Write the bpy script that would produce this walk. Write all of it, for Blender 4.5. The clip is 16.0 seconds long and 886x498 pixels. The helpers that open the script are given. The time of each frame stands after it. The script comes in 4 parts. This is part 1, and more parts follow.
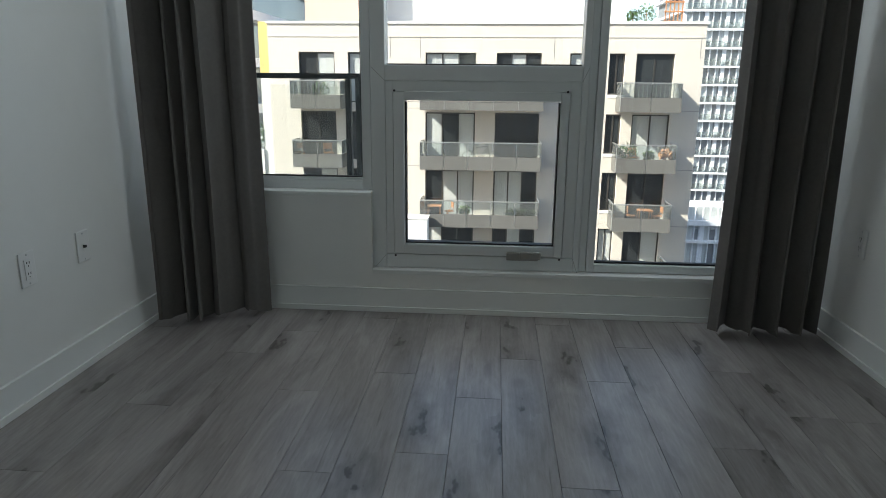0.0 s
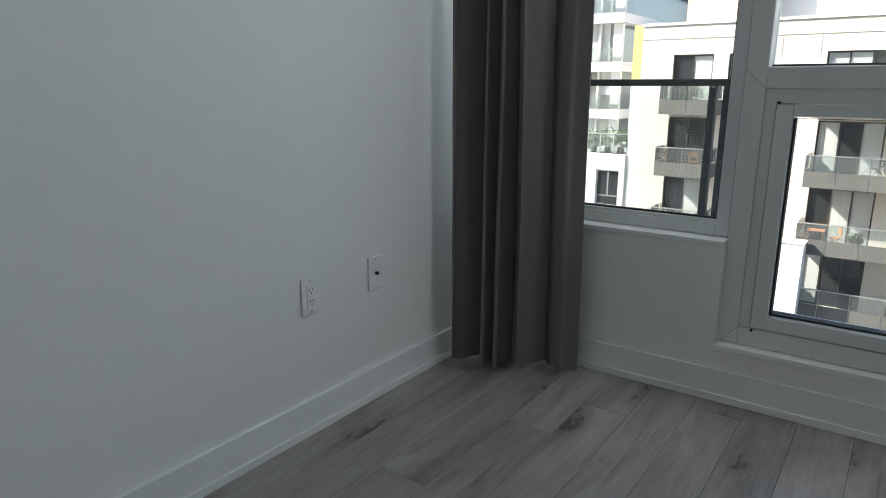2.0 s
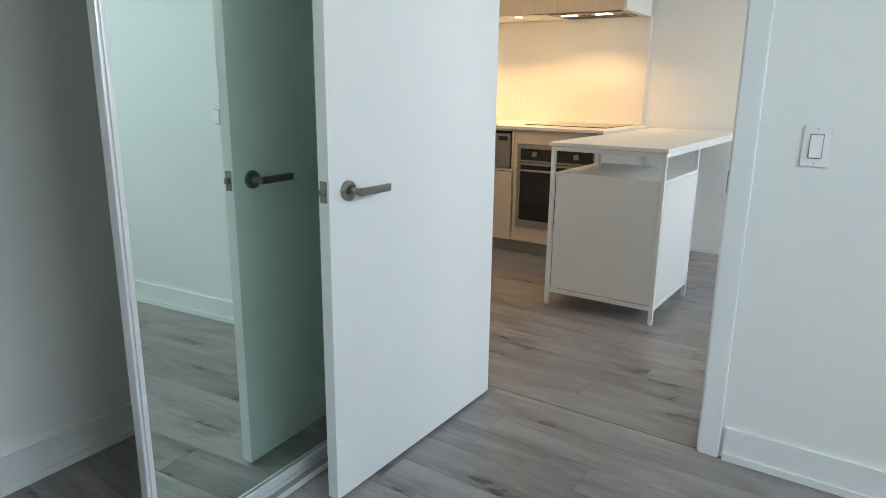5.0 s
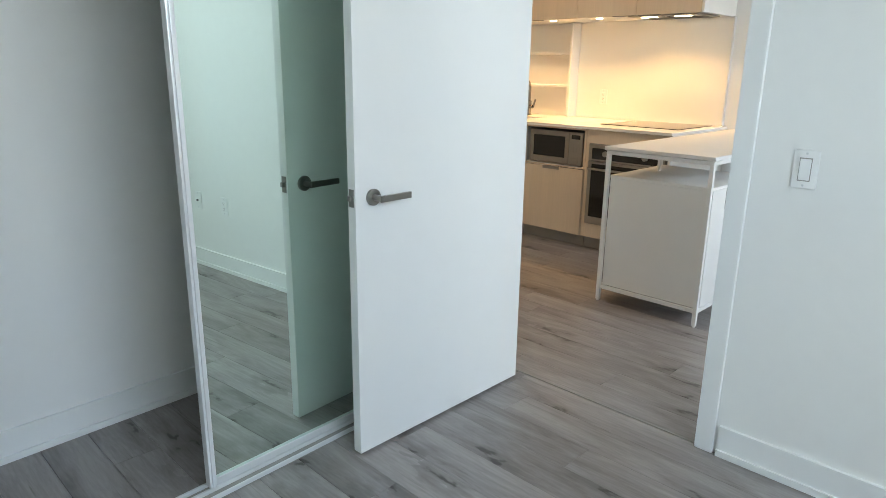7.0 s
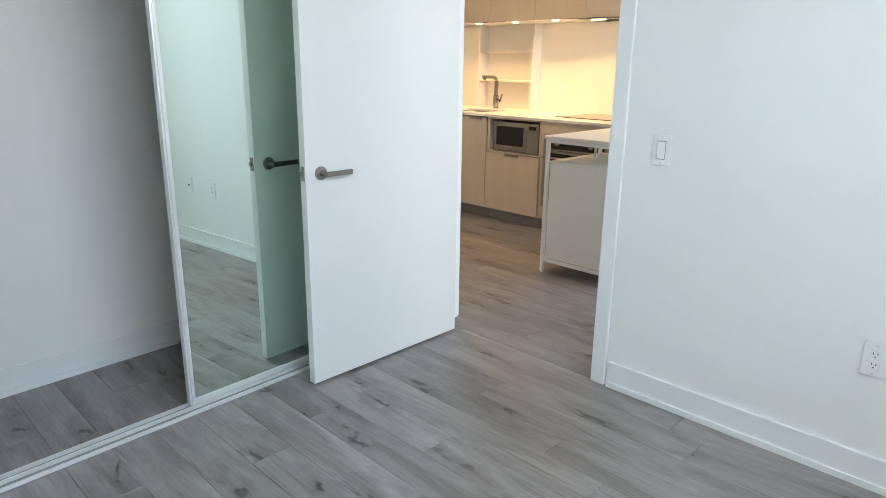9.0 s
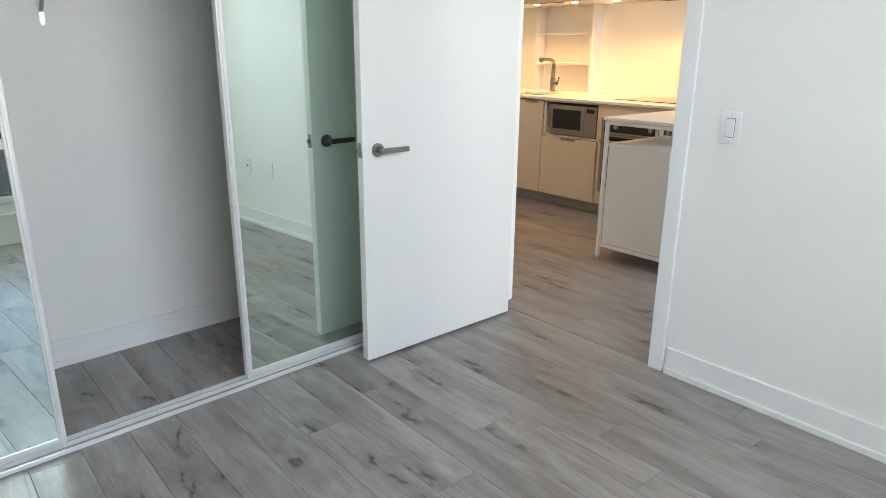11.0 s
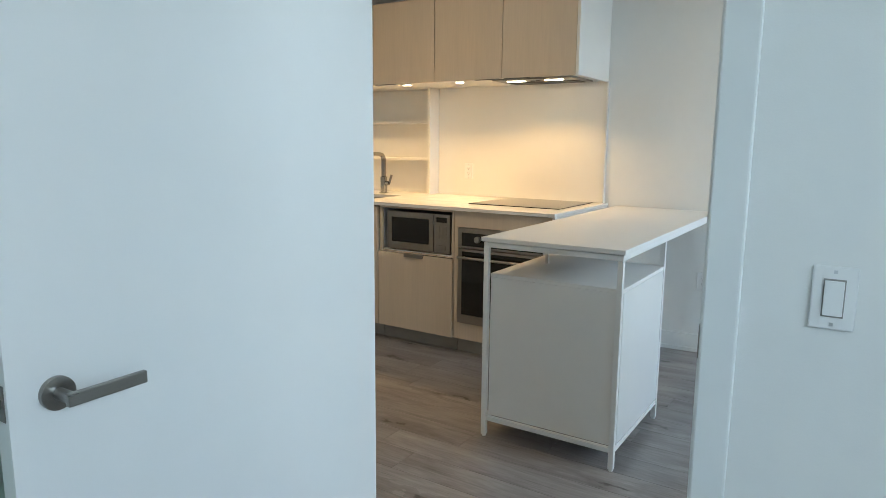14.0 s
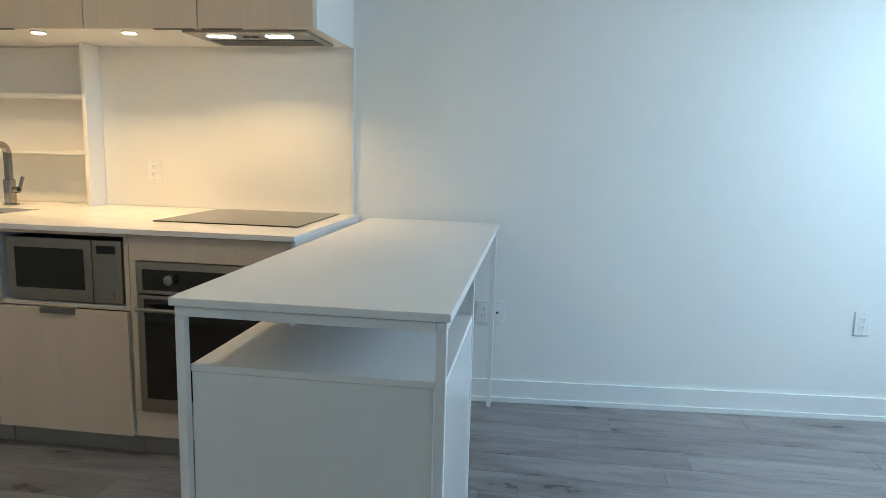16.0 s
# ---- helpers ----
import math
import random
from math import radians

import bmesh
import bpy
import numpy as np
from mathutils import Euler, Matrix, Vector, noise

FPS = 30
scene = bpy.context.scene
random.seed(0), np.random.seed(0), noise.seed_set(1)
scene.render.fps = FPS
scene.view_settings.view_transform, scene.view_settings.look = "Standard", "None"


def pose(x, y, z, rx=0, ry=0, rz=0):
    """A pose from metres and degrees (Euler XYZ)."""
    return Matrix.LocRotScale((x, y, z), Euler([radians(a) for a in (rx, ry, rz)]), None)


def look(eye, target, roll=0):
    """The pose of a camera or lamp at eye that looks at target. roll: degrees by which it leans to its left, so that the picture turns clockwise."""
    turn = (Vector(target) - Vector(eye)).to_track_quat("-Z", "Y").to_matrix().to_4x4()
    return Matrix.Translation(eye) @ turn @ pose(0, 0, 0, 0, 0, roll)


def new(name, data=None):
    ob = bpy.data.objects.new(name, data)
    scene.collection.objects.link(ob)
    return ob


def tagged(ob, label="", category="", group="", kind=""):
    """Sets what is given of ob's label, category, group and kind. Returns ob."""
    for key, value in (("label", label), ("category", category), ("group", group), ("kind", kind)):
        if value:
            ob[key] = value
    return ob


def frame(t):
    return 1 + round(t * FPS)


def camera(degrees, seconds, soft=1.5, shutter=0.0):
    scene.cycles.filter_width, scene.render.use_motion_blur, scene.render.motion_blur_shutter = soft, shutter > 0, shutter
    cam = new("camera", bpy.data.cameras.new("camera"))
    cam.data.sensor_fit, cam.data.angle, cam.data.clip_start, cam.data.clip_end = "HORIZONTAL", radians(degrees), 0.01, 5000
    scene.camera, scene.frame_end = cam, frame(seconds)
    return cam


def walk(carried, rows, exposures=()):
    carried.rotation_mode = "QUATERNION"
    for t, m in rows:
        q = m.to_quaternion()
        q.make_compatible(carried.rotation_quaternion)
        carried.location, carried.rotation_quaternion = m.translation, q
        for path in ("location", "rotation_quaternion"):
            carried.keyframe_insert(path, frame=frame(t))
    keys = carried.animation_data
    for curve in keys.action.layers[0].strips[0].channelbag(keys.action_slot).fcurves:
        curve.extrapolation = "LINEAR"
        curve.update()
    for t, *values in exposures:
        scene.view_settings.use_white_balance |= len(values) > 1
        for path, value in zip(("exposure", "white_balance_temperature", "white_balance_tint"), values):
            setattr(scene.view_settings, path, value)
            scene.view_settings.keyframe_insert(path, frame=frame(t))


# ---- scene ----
cam = camera(68.3, 16.0, 0.5)
PATH = [
    (0, (0.363, 0.408, 1.041), (0.214, 2.341, 0.55), 0.5),
    (0.5, (0.31, 0.492, 1.035), (0.145, 2.42, 0.531), 0.5),
    (1, (0.252, 0.675, 1.037), (-0.003, 2.592, 0.527), 0.4),
    (1.5, (0.193, 0.896, 1.044), (-0.384, 2.742, 0.533), 0.1),
    (2, (0.269, 1.046, 1.058), (-0.856, 2.628, 0.574), 0.1),
    (2.5, (0.625, 1.156, 1.123), (-1.002, 2.219, 0.65), 0.5),
    (3, (0.834, 1.127, 1.15), (-0.985, 1.814, 0.684), 1.0),
    (3.5, (0.948, 1.126, 1.174), (-0.98, 1.368, 0.699), 1.0),
    (4, (0.943, 1.259, 1.138), (-0.985, 1.036, 0.655), 0.7),
    (4.5, (0.969, 1.492, 1.176), (-0.817, 0.729, 0.699), 0.7),
    (5, (0.984, 1.741, 1.182), (-0.616, 0.641, 0.701), 0.7),
    (7.5, (1.026, 2.278, 1.322), (-0.34, 0.917, 0.792), 0.7),
    (8, (1.095, 2.444, 1.312), (-0.27, 1.08, 0.784), 0.6),
    (8.5, (1.157, 2.585, 1.335), (-0.208, 1.226, 0.798), 0.6),
    (9, (1.186, 2.717, 1.336), (-0.177, 1.359, 0.79), 0.7),
    (11.5, (1.19, 2.67, 1.285), (-0.039, 1.204, 0.704), 0.4),
    (12, (1.077, 2.468, 1.296), (-0.205, 1.023, 0.779), 0.3),
    (12.5, (0.932, 2.262, 1.289), (-0.498, 0.902, 0.965), 0.4),
    (13, (0.709, 2.034, 1.313), (-0.754, 0.707, 0.999), 0.3),
    (13.5, (0.468, 1.793, 1.312), (-1.057, 0.538, 0.993), 0.4),
    (14, (0.195, 1.582, 1.3), (-1.464, 0.511, 0.981), 0.5),
    (14.5, (-0.101, 1.404, 1.268), (-1.832, 0.45, 0.96), 0.9),
    (15, (-0.348, 1.217, 1.247), (-2.149, 0.403, 0.94), 1.3),
    (15.5, (-0.614, 1.065, 1.243), (-2.516, 0.524, 0.94), 1.5),
    (16, (-0.924, 1.001, 1.24), (-2.883, 0.73, 0.941), 1.5),
]

EXPOSURES = [
    (0.0, 1.18, 6500, 11), (1.5, 1.3, 6500, 12), (2.5, 1.68, 6750, 14), (3.0, 2.08, 7200, 15), (3.4, 2.42, 6450, 9), (4.5, 2.6, 6400, 10), (9.0, 2.87, 6450, 12),
    (11.5, 2.9, 6900, 16), (12.5, 2.7, 6700, 12), (13.0, 2.62, 6550, 12), (14.5, 2.3, 5550, 3), (15.5, 2.27, 5450, 3), (16.0, 2.22, 5250, 2),
]
walk(cam, [(t, look(eye, target, roll)) for t, eye, target, roll in PATH], EXPOSURES)

# ---- sky, sun, lamps ----
world = bpy.data.worlds.new("sky")
scene.world = world
world.use_nodes = True
SUN_TO = Vector((1.85, 1.0, -1.65)).normalized()
sky = world.node_tree.nodes.new("ShaderNodeTexSky")
sky.sky_type, sky.sun_disc = "NISHITA", False
sky.sun_elevation = math.asin(-SUN_TO.z)
sky.sun_rotation = math.atan2(-SUN_TO.x, -SUN_TO.y)
background = world.node_tree.nodes["Background"]
background.inputs["Strength"].default_value = 0.15
world.node_tree.links.new(sky.outputs[0], background.inputs[0])


def lamp(name, kind, energy, colour, m, **extra):
    data = bpy.data.lights.new(name, kind)
    data.energy, data.color = energy, colour
    if "size" in extra:
        data.size = extra["size"]
    if "angle" in extra:
        data.angle = extra["angle"]
    if "spread" in extra:
        data.spread = extra["spread"]
    if "radius" in extra:
        data.shadow_soft_size = extra["radius"]
    ob = new(name, data)
    ob.matrix_world = m
    return ob


lamp("sun", "SUN", 5.0, (1.0, 0.95, 0.86), look((0, 0, 60), Vector((0, 0, 60)) + SUN_TO), angle=radians(0.53))
WARM = (1.0, 0.55, 0.18)
SKYLIGHT = (0.85, 0.96, 1.0)


def window_lamp(name, x, width, z, height, tilt, energy):
    """The sky's light, in a window's opening."""
    ob = lamp(name, "AREA", energy, SKYLIGHT, pose(x, 3.43, z, tilt, 0, 0), size=width)
    ob.data.shape, ob.data.size_y = "RECTANGLE", height


window_lamp("bedroom_window_light", 0.35, 2.55, 2.10, 0.5, -42, 9.0)
window_lamp("living_window_light", -3.15, 1.45, 1.90, 0.9, -36, 8.0)


# ---- materials ----
def material(name, colour, rough=0.5, metal=0.0, scale=40.0, vary=0.06, bump=0.0, bump_scale=None, stretch=(1, 1, 1), spec=0.5, coat=0.0, per_object=0.0):
    """A surface with broad and fine variation of colour and roughness, and fine relief."""
    mat = bpy.data.materials.new(name)
    mat.use_nodes = True
    nt = mat.node_tree
    n, l = nt.nodes, nt.links
    b = n["Principled BSDF"]
    b.inputs["Metallic"].default_value = metal
    b.inputs["Specular IOR Level"].default_value = spec
    b.inputs["Coat Weight"].default_value = coat
    co = n.new("ShaderNodeTexCoord")
    mp = n.new("ShaderNodeMapping")
    mp.inputs["Scale"].default_value = stretch
    l.new(co.outputs["Object"], mp.inputs[0])
    fine, broad = n.new("ShaderNodeTexNoise"), n.new("ShaderNodeTexNoise")
    fine.inputs["Scale"].default_value, fine.inputs["Detail"].default_value = scale, 5
    broad.inputs["Scale"].default_value, broad.inputs["Detail"].default_value = scale / 14, 3
    add = n.new("ShaderNodeMath")
    add.operation = "ADD"
    l.new(mp.outputs[0], fine.inputs["Vector"]), l.new(mp.outputs[0], broad.inputs["Vector"])
    l.new(fine.outputs["Fac"], add.inputs[0]), l.new(broad.outputs["Fac"], add.inputs[1])
    ramp = n.new("ShaderNodeMapRange")
    ramp.inputs["From Min"].default_value, ramp.inputs["From Max"].default_value = 0.6, 1.4
    ramp.inputs["To Min"].default_value, ramp.inputs["To Max"].default_value = 1 - vary, 1 + vary
    l.new(add.outputs[0], ramp.inputs["Value"])
    hsv = n.new("ShaderNodeHueSaturation")
    hsv.inputs["Color"].default_value = (*colour, 1)
    if per_object:
        info = n.new("ShaderNodeObjectInfo")
        rnd = n.new("ShaderNodeMapRange")
        rnd.inputs["To Min"].default_value, rnd.inputs["To Max"].default_value = 1 - per_object, 1 + per_object
        mul = n.new("ShaderNodeMath")
        mul.operation = "MULTIPLY"
        l.new(info.outputs["Random"], rnd.inputs["Value"])
        l.new(rnd.outputs[0], mul.inputs[0]), l.new(ramp.outputs[0], mul.inputs[1])
        l.new(mul.outputs[0], hsv.inputs["Value"])
    else:
        l.new(ramp.outputs[0], hsv.inputs["Value"])
    l.new(hsv.outputs[0], b.inputs["Base Color"])
    rr = n.new("ShaderNodeMapRange")
    rr.inputs["To Min"].default_value, rr.inputs["To Max"].default_value = max(rough - 0.06, 0), min(rough + 0.06, 1)
    l.new(broad.outputs["Fac"], rr.inputs["Value"])
    l.new(rr.outputs[0], b.inputs["Roughness"])
    if bump:
        bp = n.new("ShaderNodeBump")
        bp.inputs["Strength"].default_value, bp.inputs["Distance"].default_value = bump, 0.002
        tex = n.new("ShaderNodeTexNoise")
        tex.inputs["Scale"].default_value = bump_scale or scale * 3
        l.new(mp.outputs[0], tex.inputs["Vector"])
        l.new(tex.outputs["Fac"], bp.inputs["Height"])
        l.new(bp.outputs[0], b.inputs["Normal"])
    return mat


def plain(name, colour, rough, metal=0.0, **inputs):
    mat = bpy.data.materials.new(name)
    mat.use_nodes = True
    b = mat.node_tree.nodes["Principled BSDF"]
    b.inputs["Base Color"].default_value = (*colour, 1)
    b.inputs["Roughness"].default_value, b.inputs["Metallic"].default_value = rough, metal
    for key, value in inputs.items():
        b.inputs[key.replace("_", " ")].default_value = value
    return mat


def oak_floor(name):
    """Grey-washed oak planks: grain along y, cathedral figure, dark knots, one tone a plank."""
    mat = bpy.data.materials.new(name)
    mat.use_nodes = True
    n, l = mat.node_tree.nodes, mat.node_tree.links
    b = n["Principled BSDF"]
    co, info = n.new("ShaderNodeTexCoord"), n.new("ShaderNodeObjectInfo")
    shift = n.new("ShaderNodeVectorMath")
    shift.operation = "MULTIPLY_ADD"
    comb = n.new("ShaderNodeCombineXYZ")
    for i in range(3):
        l.new(info.outputs["Random"], comb.inputs[i])
    l.new(comb.outputs[0], shift.inputs[0])
    shift.inputs[1].default_value = (37, 91, 13)
    l.new(co.outputs["Object"], shift.inputs[2])

    def mapped(sx, sy):
        mp = n.new("ShaderNodeMapping")
        mp.inputs["Scale"].default_value = (sx, sy, 1)
        l.new(shift.outputs[0], mp.inputs[0])
        return mp

    def noisy(mp, scale, detail, rough=0.5, distort=0.0):
        t = n.new("ShaderNodeTexNoise")
        t.inputs["Scale"].default_value, t.inputs["Detail"].default_value = scale, detail
        t.inputs["Roughness"].default_value, t.inputs["Distortion"].default_value = rough, distort
        l.new(mp.outputs[0], t.inputs["Vector"])
        return t

    grain = noisy(mapped(26, 3.0), 2.0, 9, 0.72, 1.2)
    figure = n.new("ShaderNodeTexWave")
    figure.wave_type, figure.bands_direction = "BANDS", "X"
    figure.inputs["Scale"].default_value, figure.inputs["Distortion"].default_value = 2.6, 9.0
    figure.inputs["Detail"].default_value, figure.inputs["Detail Scale"].default_value = 2.0, 0.8
    l.new(mapped(7, 0.9).outputs[0], figure.inputs["Vector"])
    cloud = noisy(mapped(7, 1.3), 1.3, 5, 0.6, 1.0)
    # knots: dark irregular cores inside long soft streaks, on some cells only
    warp = noisy(mapped(9, 4), 2.0, 3)
    centre = n.new("ShaderNodeVectorMath")
    centre.operation = "MULTIPLY_ADD"
    centre.inputs[1].default_value = (0.9, 0.9, 0.0)
    l.new(warp.outputs["Color"], centre.inputs[0]), l.new(mapped(6.0, 1.7).outputs[0], centre.inputs[2])
    knots = n.new("ShaderNodeTexVoronoi")
    knots.voronoi_dimensions = "2D"
    knots.inputs["Scale"].default_value = 1.0
    l.new(centre.outputs[0], knots.inputs["Vector"])
    sep = n.new("ShaderNodeSeparateColor")
    l.new(knots.outputs["Color"], sep.inputs[0])

    def ranged(source, f0, f1, t0, t1):
        m = n.new("ShaderNodeMapRange")
        m.interpolation_type = "SMOOTHSTEP"
        for key, value in (("From Min", f0), ("From Max", f1), ("To Min", t0), ("To Max", t1)):
            m.inputs[key].default_value = value
        l.new(source, m.inputs["Value"])
        return m.outputs[0]

    def calc(op, p, q):
        m = n.new("ShaderNodeMath")
        m.operation = op
        for k, v in enumerate((p, q)):
            if isinstance(v, float):
                m.inputs[k].default_value = v
            else:
                l.new(v, m.inputs[k])
        return m.outputs[0]

    core = calc("MULTIPLY", ranged(knots.outputs["Distance"], 0.03, 0.17, 0.95, 0.0), ranged(sep.outputs[0], 0.50, 0.58, 0.0, 1.0))
    halo = calc("MULTIPLY", ranged(knots.outputs["Distance"], 0.05, 0.50, 0.42, 0.0), ranged(sep.outputs[0], 0.30, 0.7, 0.0, 1.0))
    crack = ranged(noisy(mapped(34, 1.5), 1.6, 5, 0.6, 0.5).outputs["Fac"], 0.59, 0.74, 0.0, 0.48)
    knot_mask = calc("MAXIMUM", calc("MAXIMUM", core, halo), crack)
    ramp = n.new("ShaderNodeValToRGB")
    e = ramp.color_ramp.elements
    e[0].position, e[0].color = 0.34, (0.165, 0.147, 0.141, 1)
    e[1].position, e[1].color = 0.68, (0.365, 0.340, 0.333, 1)
    mixv = n.new("ShaderNodeMath")
    mixv.operation = "MULTIPLY_ADD"
    mixv.inputs[1].default_value = 0.34
    l.new(grain.outputs["Fac"], mixv.inputs[0])
    mix2 = n.new("ShaderNodeMath")
    mix2.operation = "MULTIPLY_ADD"
    mix2.inputs[1].default_value = 0.025
    l.new(figure.outputs["Fac"], mix2.inputs[0])
    mix3 = n.new("ShaderNodeMath")
    mix3.operation = "MULTIPLY"
    mix3.inputs[1].default_value = 0.62
    l.new(cloud.outputs["Fac"], mix3.inputs[0])
    l.new(mix3.outputs[0], mix2.inputs[2]), l.new(mix2.outputs[0], mixv.inputs[2])
    l.new(mixv.outputs[0], ramp.inputs[0])
    dark = n.new("ShaderNodeMixRGB")
    dark.blend_type = "MIX"
    dark.inputs[2].default_value = (0.055, 0.045, 0.04, 1)
    l.new(knot_mask, dark.inputs[0]), l.new(ramp.outputs[0], dark.inputs[1])
    tone = n.new("ShaderNodeMapRange")
    tone.inputs["To Min"].default_value, tone.inputs["To Max"].default_value = 0.93, 1.07
    l.new(info.outputs["Random"], tone.inputs["Value"])
    hsv = n.new("ShaderNodeHueSaturation")
    l.new(tone.outputs[0], hsv.inputs["Value"]), l.new(dark.outputs[0], hsv.inputs["Color"])
    l.new(hsv.outputs[0], b.inputs["Base Color"])
    rr = n.new("ShaderNodeMapRange")
    rr.inputs["To Min"].default_value, rr.inputs["To Max"].default_value = 0.23, 0.38
    l.new(grain.outputs["Fac"], rr.inputs["Value"]), l.new(rr.outputs[0], b.inputs["Roughness"])
    bp = n.new("ShaderNodeBump")
    bp.inputs["Strength"].default_value, bp.inputs["Distance"].default_value = 0.25, 0.001
    l.new(grain.outputs["Fac"], bp.inputs["Height"]), l.new(bp.outputs[0], b.inputs["Normal"])
    return mat


def glass(name, colour=(1, 1, 1), clear=0.93, milky=0.0):
    """Thin flat glass: mostly see-through, with a Fresnel gloss."""
    mat = bpy.data.materials.new(name)
    mat.use_nodes = True
    n, l = mat.node_tree.nodes, mat.node_tree.links
    n.remove(n["Principled BSDF"])
    tr, gl, mx, fr = n.new("ShaderNodeBsdfTransparent"), n.new("ShaderNodeBsdfGlossy"), n.new("ShaderNodeMixShader"), n.new("ShaderNodeFresnel")
    tr.inputs[0].default_value = (*[c * clear for c in colour], 1)
    gl.inputs["Roughness"].default_value = 0.0
    fr.inputs["IOR"].default_value = 1.45
    l.new(fr.outputs[0], mx.inputs[0]), l.new(tr.outputs[0], mx.inputs[1]), l.new(gl.outputs[0], mx.inputs[2])
    last = mx
    if milky:
        df, last = n.new("ShaderNodeBsdfDiffuse"), n.new("ShaderNodeMixShader")
        df.inputs[0].default_value = (*colour, 1)
        last.inputs[0].default_value = milky
        l.new(mx.outputs[0], last.inputs[1]), l.new(df.outputs[0], last.inputs[2])
    l.new(last.outputs[0], n["Material Output"].inputs[0])
    return mat


def glowing(name, colour, strength):
    mat = bpy.data.materials.new(name)
    mat.use_nodes = True
    b = mat.node_tree.nodes["Principled BSDF"]
    b.inputs["Emission Color"].default_value, b.inputs["Emission Strength"].default_value = (*colour, 1), strength
    return mat


M_WALL = material("white_wall_paint", (0.81, 0.81, 0.79), 0.62, scale=18, vary=0.015, bump=0.12, bump_scale=260)
M_CEIL = material("ceiling_paint", (0.82, 0.82, 0.80), 0.8, scale=20, vary=0.015, bump=0.2, bump_scale=120)
# shade of the gap above the wall cabinets, put into a dark colour
M_GAPSHADE = material("cabinet_gap_shade", (0.10, 0.095, 0.09), 0.8, scale=20, vary=0.05, bump=0.2, bump_scale=120)
M_TRIM = material("semi_gloss_trim", (0.80, 0.81, 0.80), 0.35, scale=12, vary=0.02, bump=0.05, bump_scale=90)
M_DOOR = material("door_paint", (0.73, 0.73, 0.72), 0.42, scale=10, vary=0.015, bump=0.06, bump_scale=140)
M_FLOOR = oak_floor("grey_oak")
M_JOINT = material("dark_floor_joint", (0.05, 0.045, 0.04), 0.8)
M_PVC = material("white_window_vinyl", (0.70, 0.72, 0.72), 0.32, scale=14, vary=0.02)
M_GLASS = glass("window_glass", (0.98, 1.0, 0.99), 0.96)
M_BALGLASS = glass("balcony_glass", (0.92, 0.96, 0.95), 0.90, 0.07)
M_MIRROR = plain("mirror_silver", (0.81, 0.935, 0.865), 0.0, 1.0)
M_ALU = material("white_aluminium", (0.78, 0.79, 0.80), 0.3, 0.35, scale=30, vary=0.03)
M_TRACK = material("brushed_aluminium_track", (0.62, 0.63, 0.64), 0.32, 0.8, scale=60, vary=0.05, stretch=(1, 12, 12))
M_NICKEL = material("satin_nickel", (0.30, 0.285, 0.265), 0.3, 1.0, scale=90, vary=0.05, stretch=(1, 1, 8))
M_STEEL = material("brushed_stainless", (0.34, 0.325, 0.30), 0.34, 1.0, scale=60, vary=0.06, stretch=(6, 1, 14))
M_CHROME = plain("chrome", (0.36, 0.355, 0.35), 0.1, 1.0)
M_CURTAIN = material("grey_blackout_cloth", (0.18, 0.168, 0.158), 0.9, scale=60, vary=0.1, bump=0.4, bump_scale=900, spec=0.2)
M_PLATE = material("white_plate_plastic", (0.82, 0.82, 0.81), 0.3, scale=30, vary=0.01)
M_SLOT = plain("dark_slot", (0.02, 0.02, 0.02), 0.6)
M_OAK = material("pale_oak_veneer", (0.61, 0.52, 0.41), 0.5, scale=7, vary=0.06, bump=0.1, bump_scale=30, stretch=(14, 14, 0.8))
M_WHITELAM = material("white_laminate", (0.80, 0.79, 0.77), 0.4, scale=14, vary=0.015)
M_GLOSSLAM = material("gloss_white_laminate", (0.80, 0.80, 0.79), 0.14, scale=14, vary=0.01)
M_QUARTZ = material("white_quartz", (0.80, 0.79, 0.77), 0.22, scale=160, vary=0.03)
M_SPLASH = material("gloss_white_glass_panel", (0.82, 0.81, 0.78), 0.16, scale=10, vary=0.01)
M_BLACKGLASS = plain("black_ceramic_glass", (0.012, 0.012, 0.012), 0.06)
# plastic parts; also the painted shade of unlit rooms in the buildings opposite
M_DARK = material("dark_plastic_and_room_shade", (0.03, 0.03, 0.03), 0.45, scale=50, vary=0.1)
M_TOE = material("grey_toe_kick", (0.30, 0.29, 0.27), 0.5, scale=20, vary=0.05)
M_DESKMETAL = material("white_powder_coat", (0.80, 0.80, 0.79), 0.4, scale=120, vary=0.02, bump=0.1, bump_scale=500)
M_WIRE = material("white_wire_vinyl", (0.78, 0.78, 0.78), 0.4)
M_LED = glowing("led_glow", (1.0, 0.76, 0.45), 6.0)
M_CONCRETE = material("pale_precast_concrete", (0.66, 0.61, 0.54), 0.85, scale=3.5, vary=0.07, bump=0.4, bump_scale=30)
M_PALE = material("white_precast", (0.78, 0.77, 0.74), 0.85, scale=3, vary=0.05, bump=0.3, bump_scale=30)
M_YELLOW = material("yellow_render", (0.72, 0.55, 0.20), 0.85, scale=4, vary=0.07)
M_PEACH = material("peach_render", (0.70, 0.52, 0.42), 0.85, scale=4, vary=0.07)
M_BALPANEL = material("grey_balcony_panel", (0.15, 0.147, 0.135), 0.6, scale=6, vary=0.05, per_object=0.06)
M_BRONZE = material("dark_bronze_frame", (0.07, 0.066, 0.06), 0.4, 0.3, scale=20, vary=0.1)
M_RAILDARK = material("black_speckled_rail", (0.022, 0.026, 0.025), 0.5, scale=220, vary=0.6, bump=0.3)
M_RAIL = material("pale_metal_rail", (0.60, 0.60, 0.58), 0.35, 0.7, scale=20)
M_PANE = plain("dark_building_pane", (0.030, 0.034, 0.036), 0.05, Specular_IOR_Level=0.8)
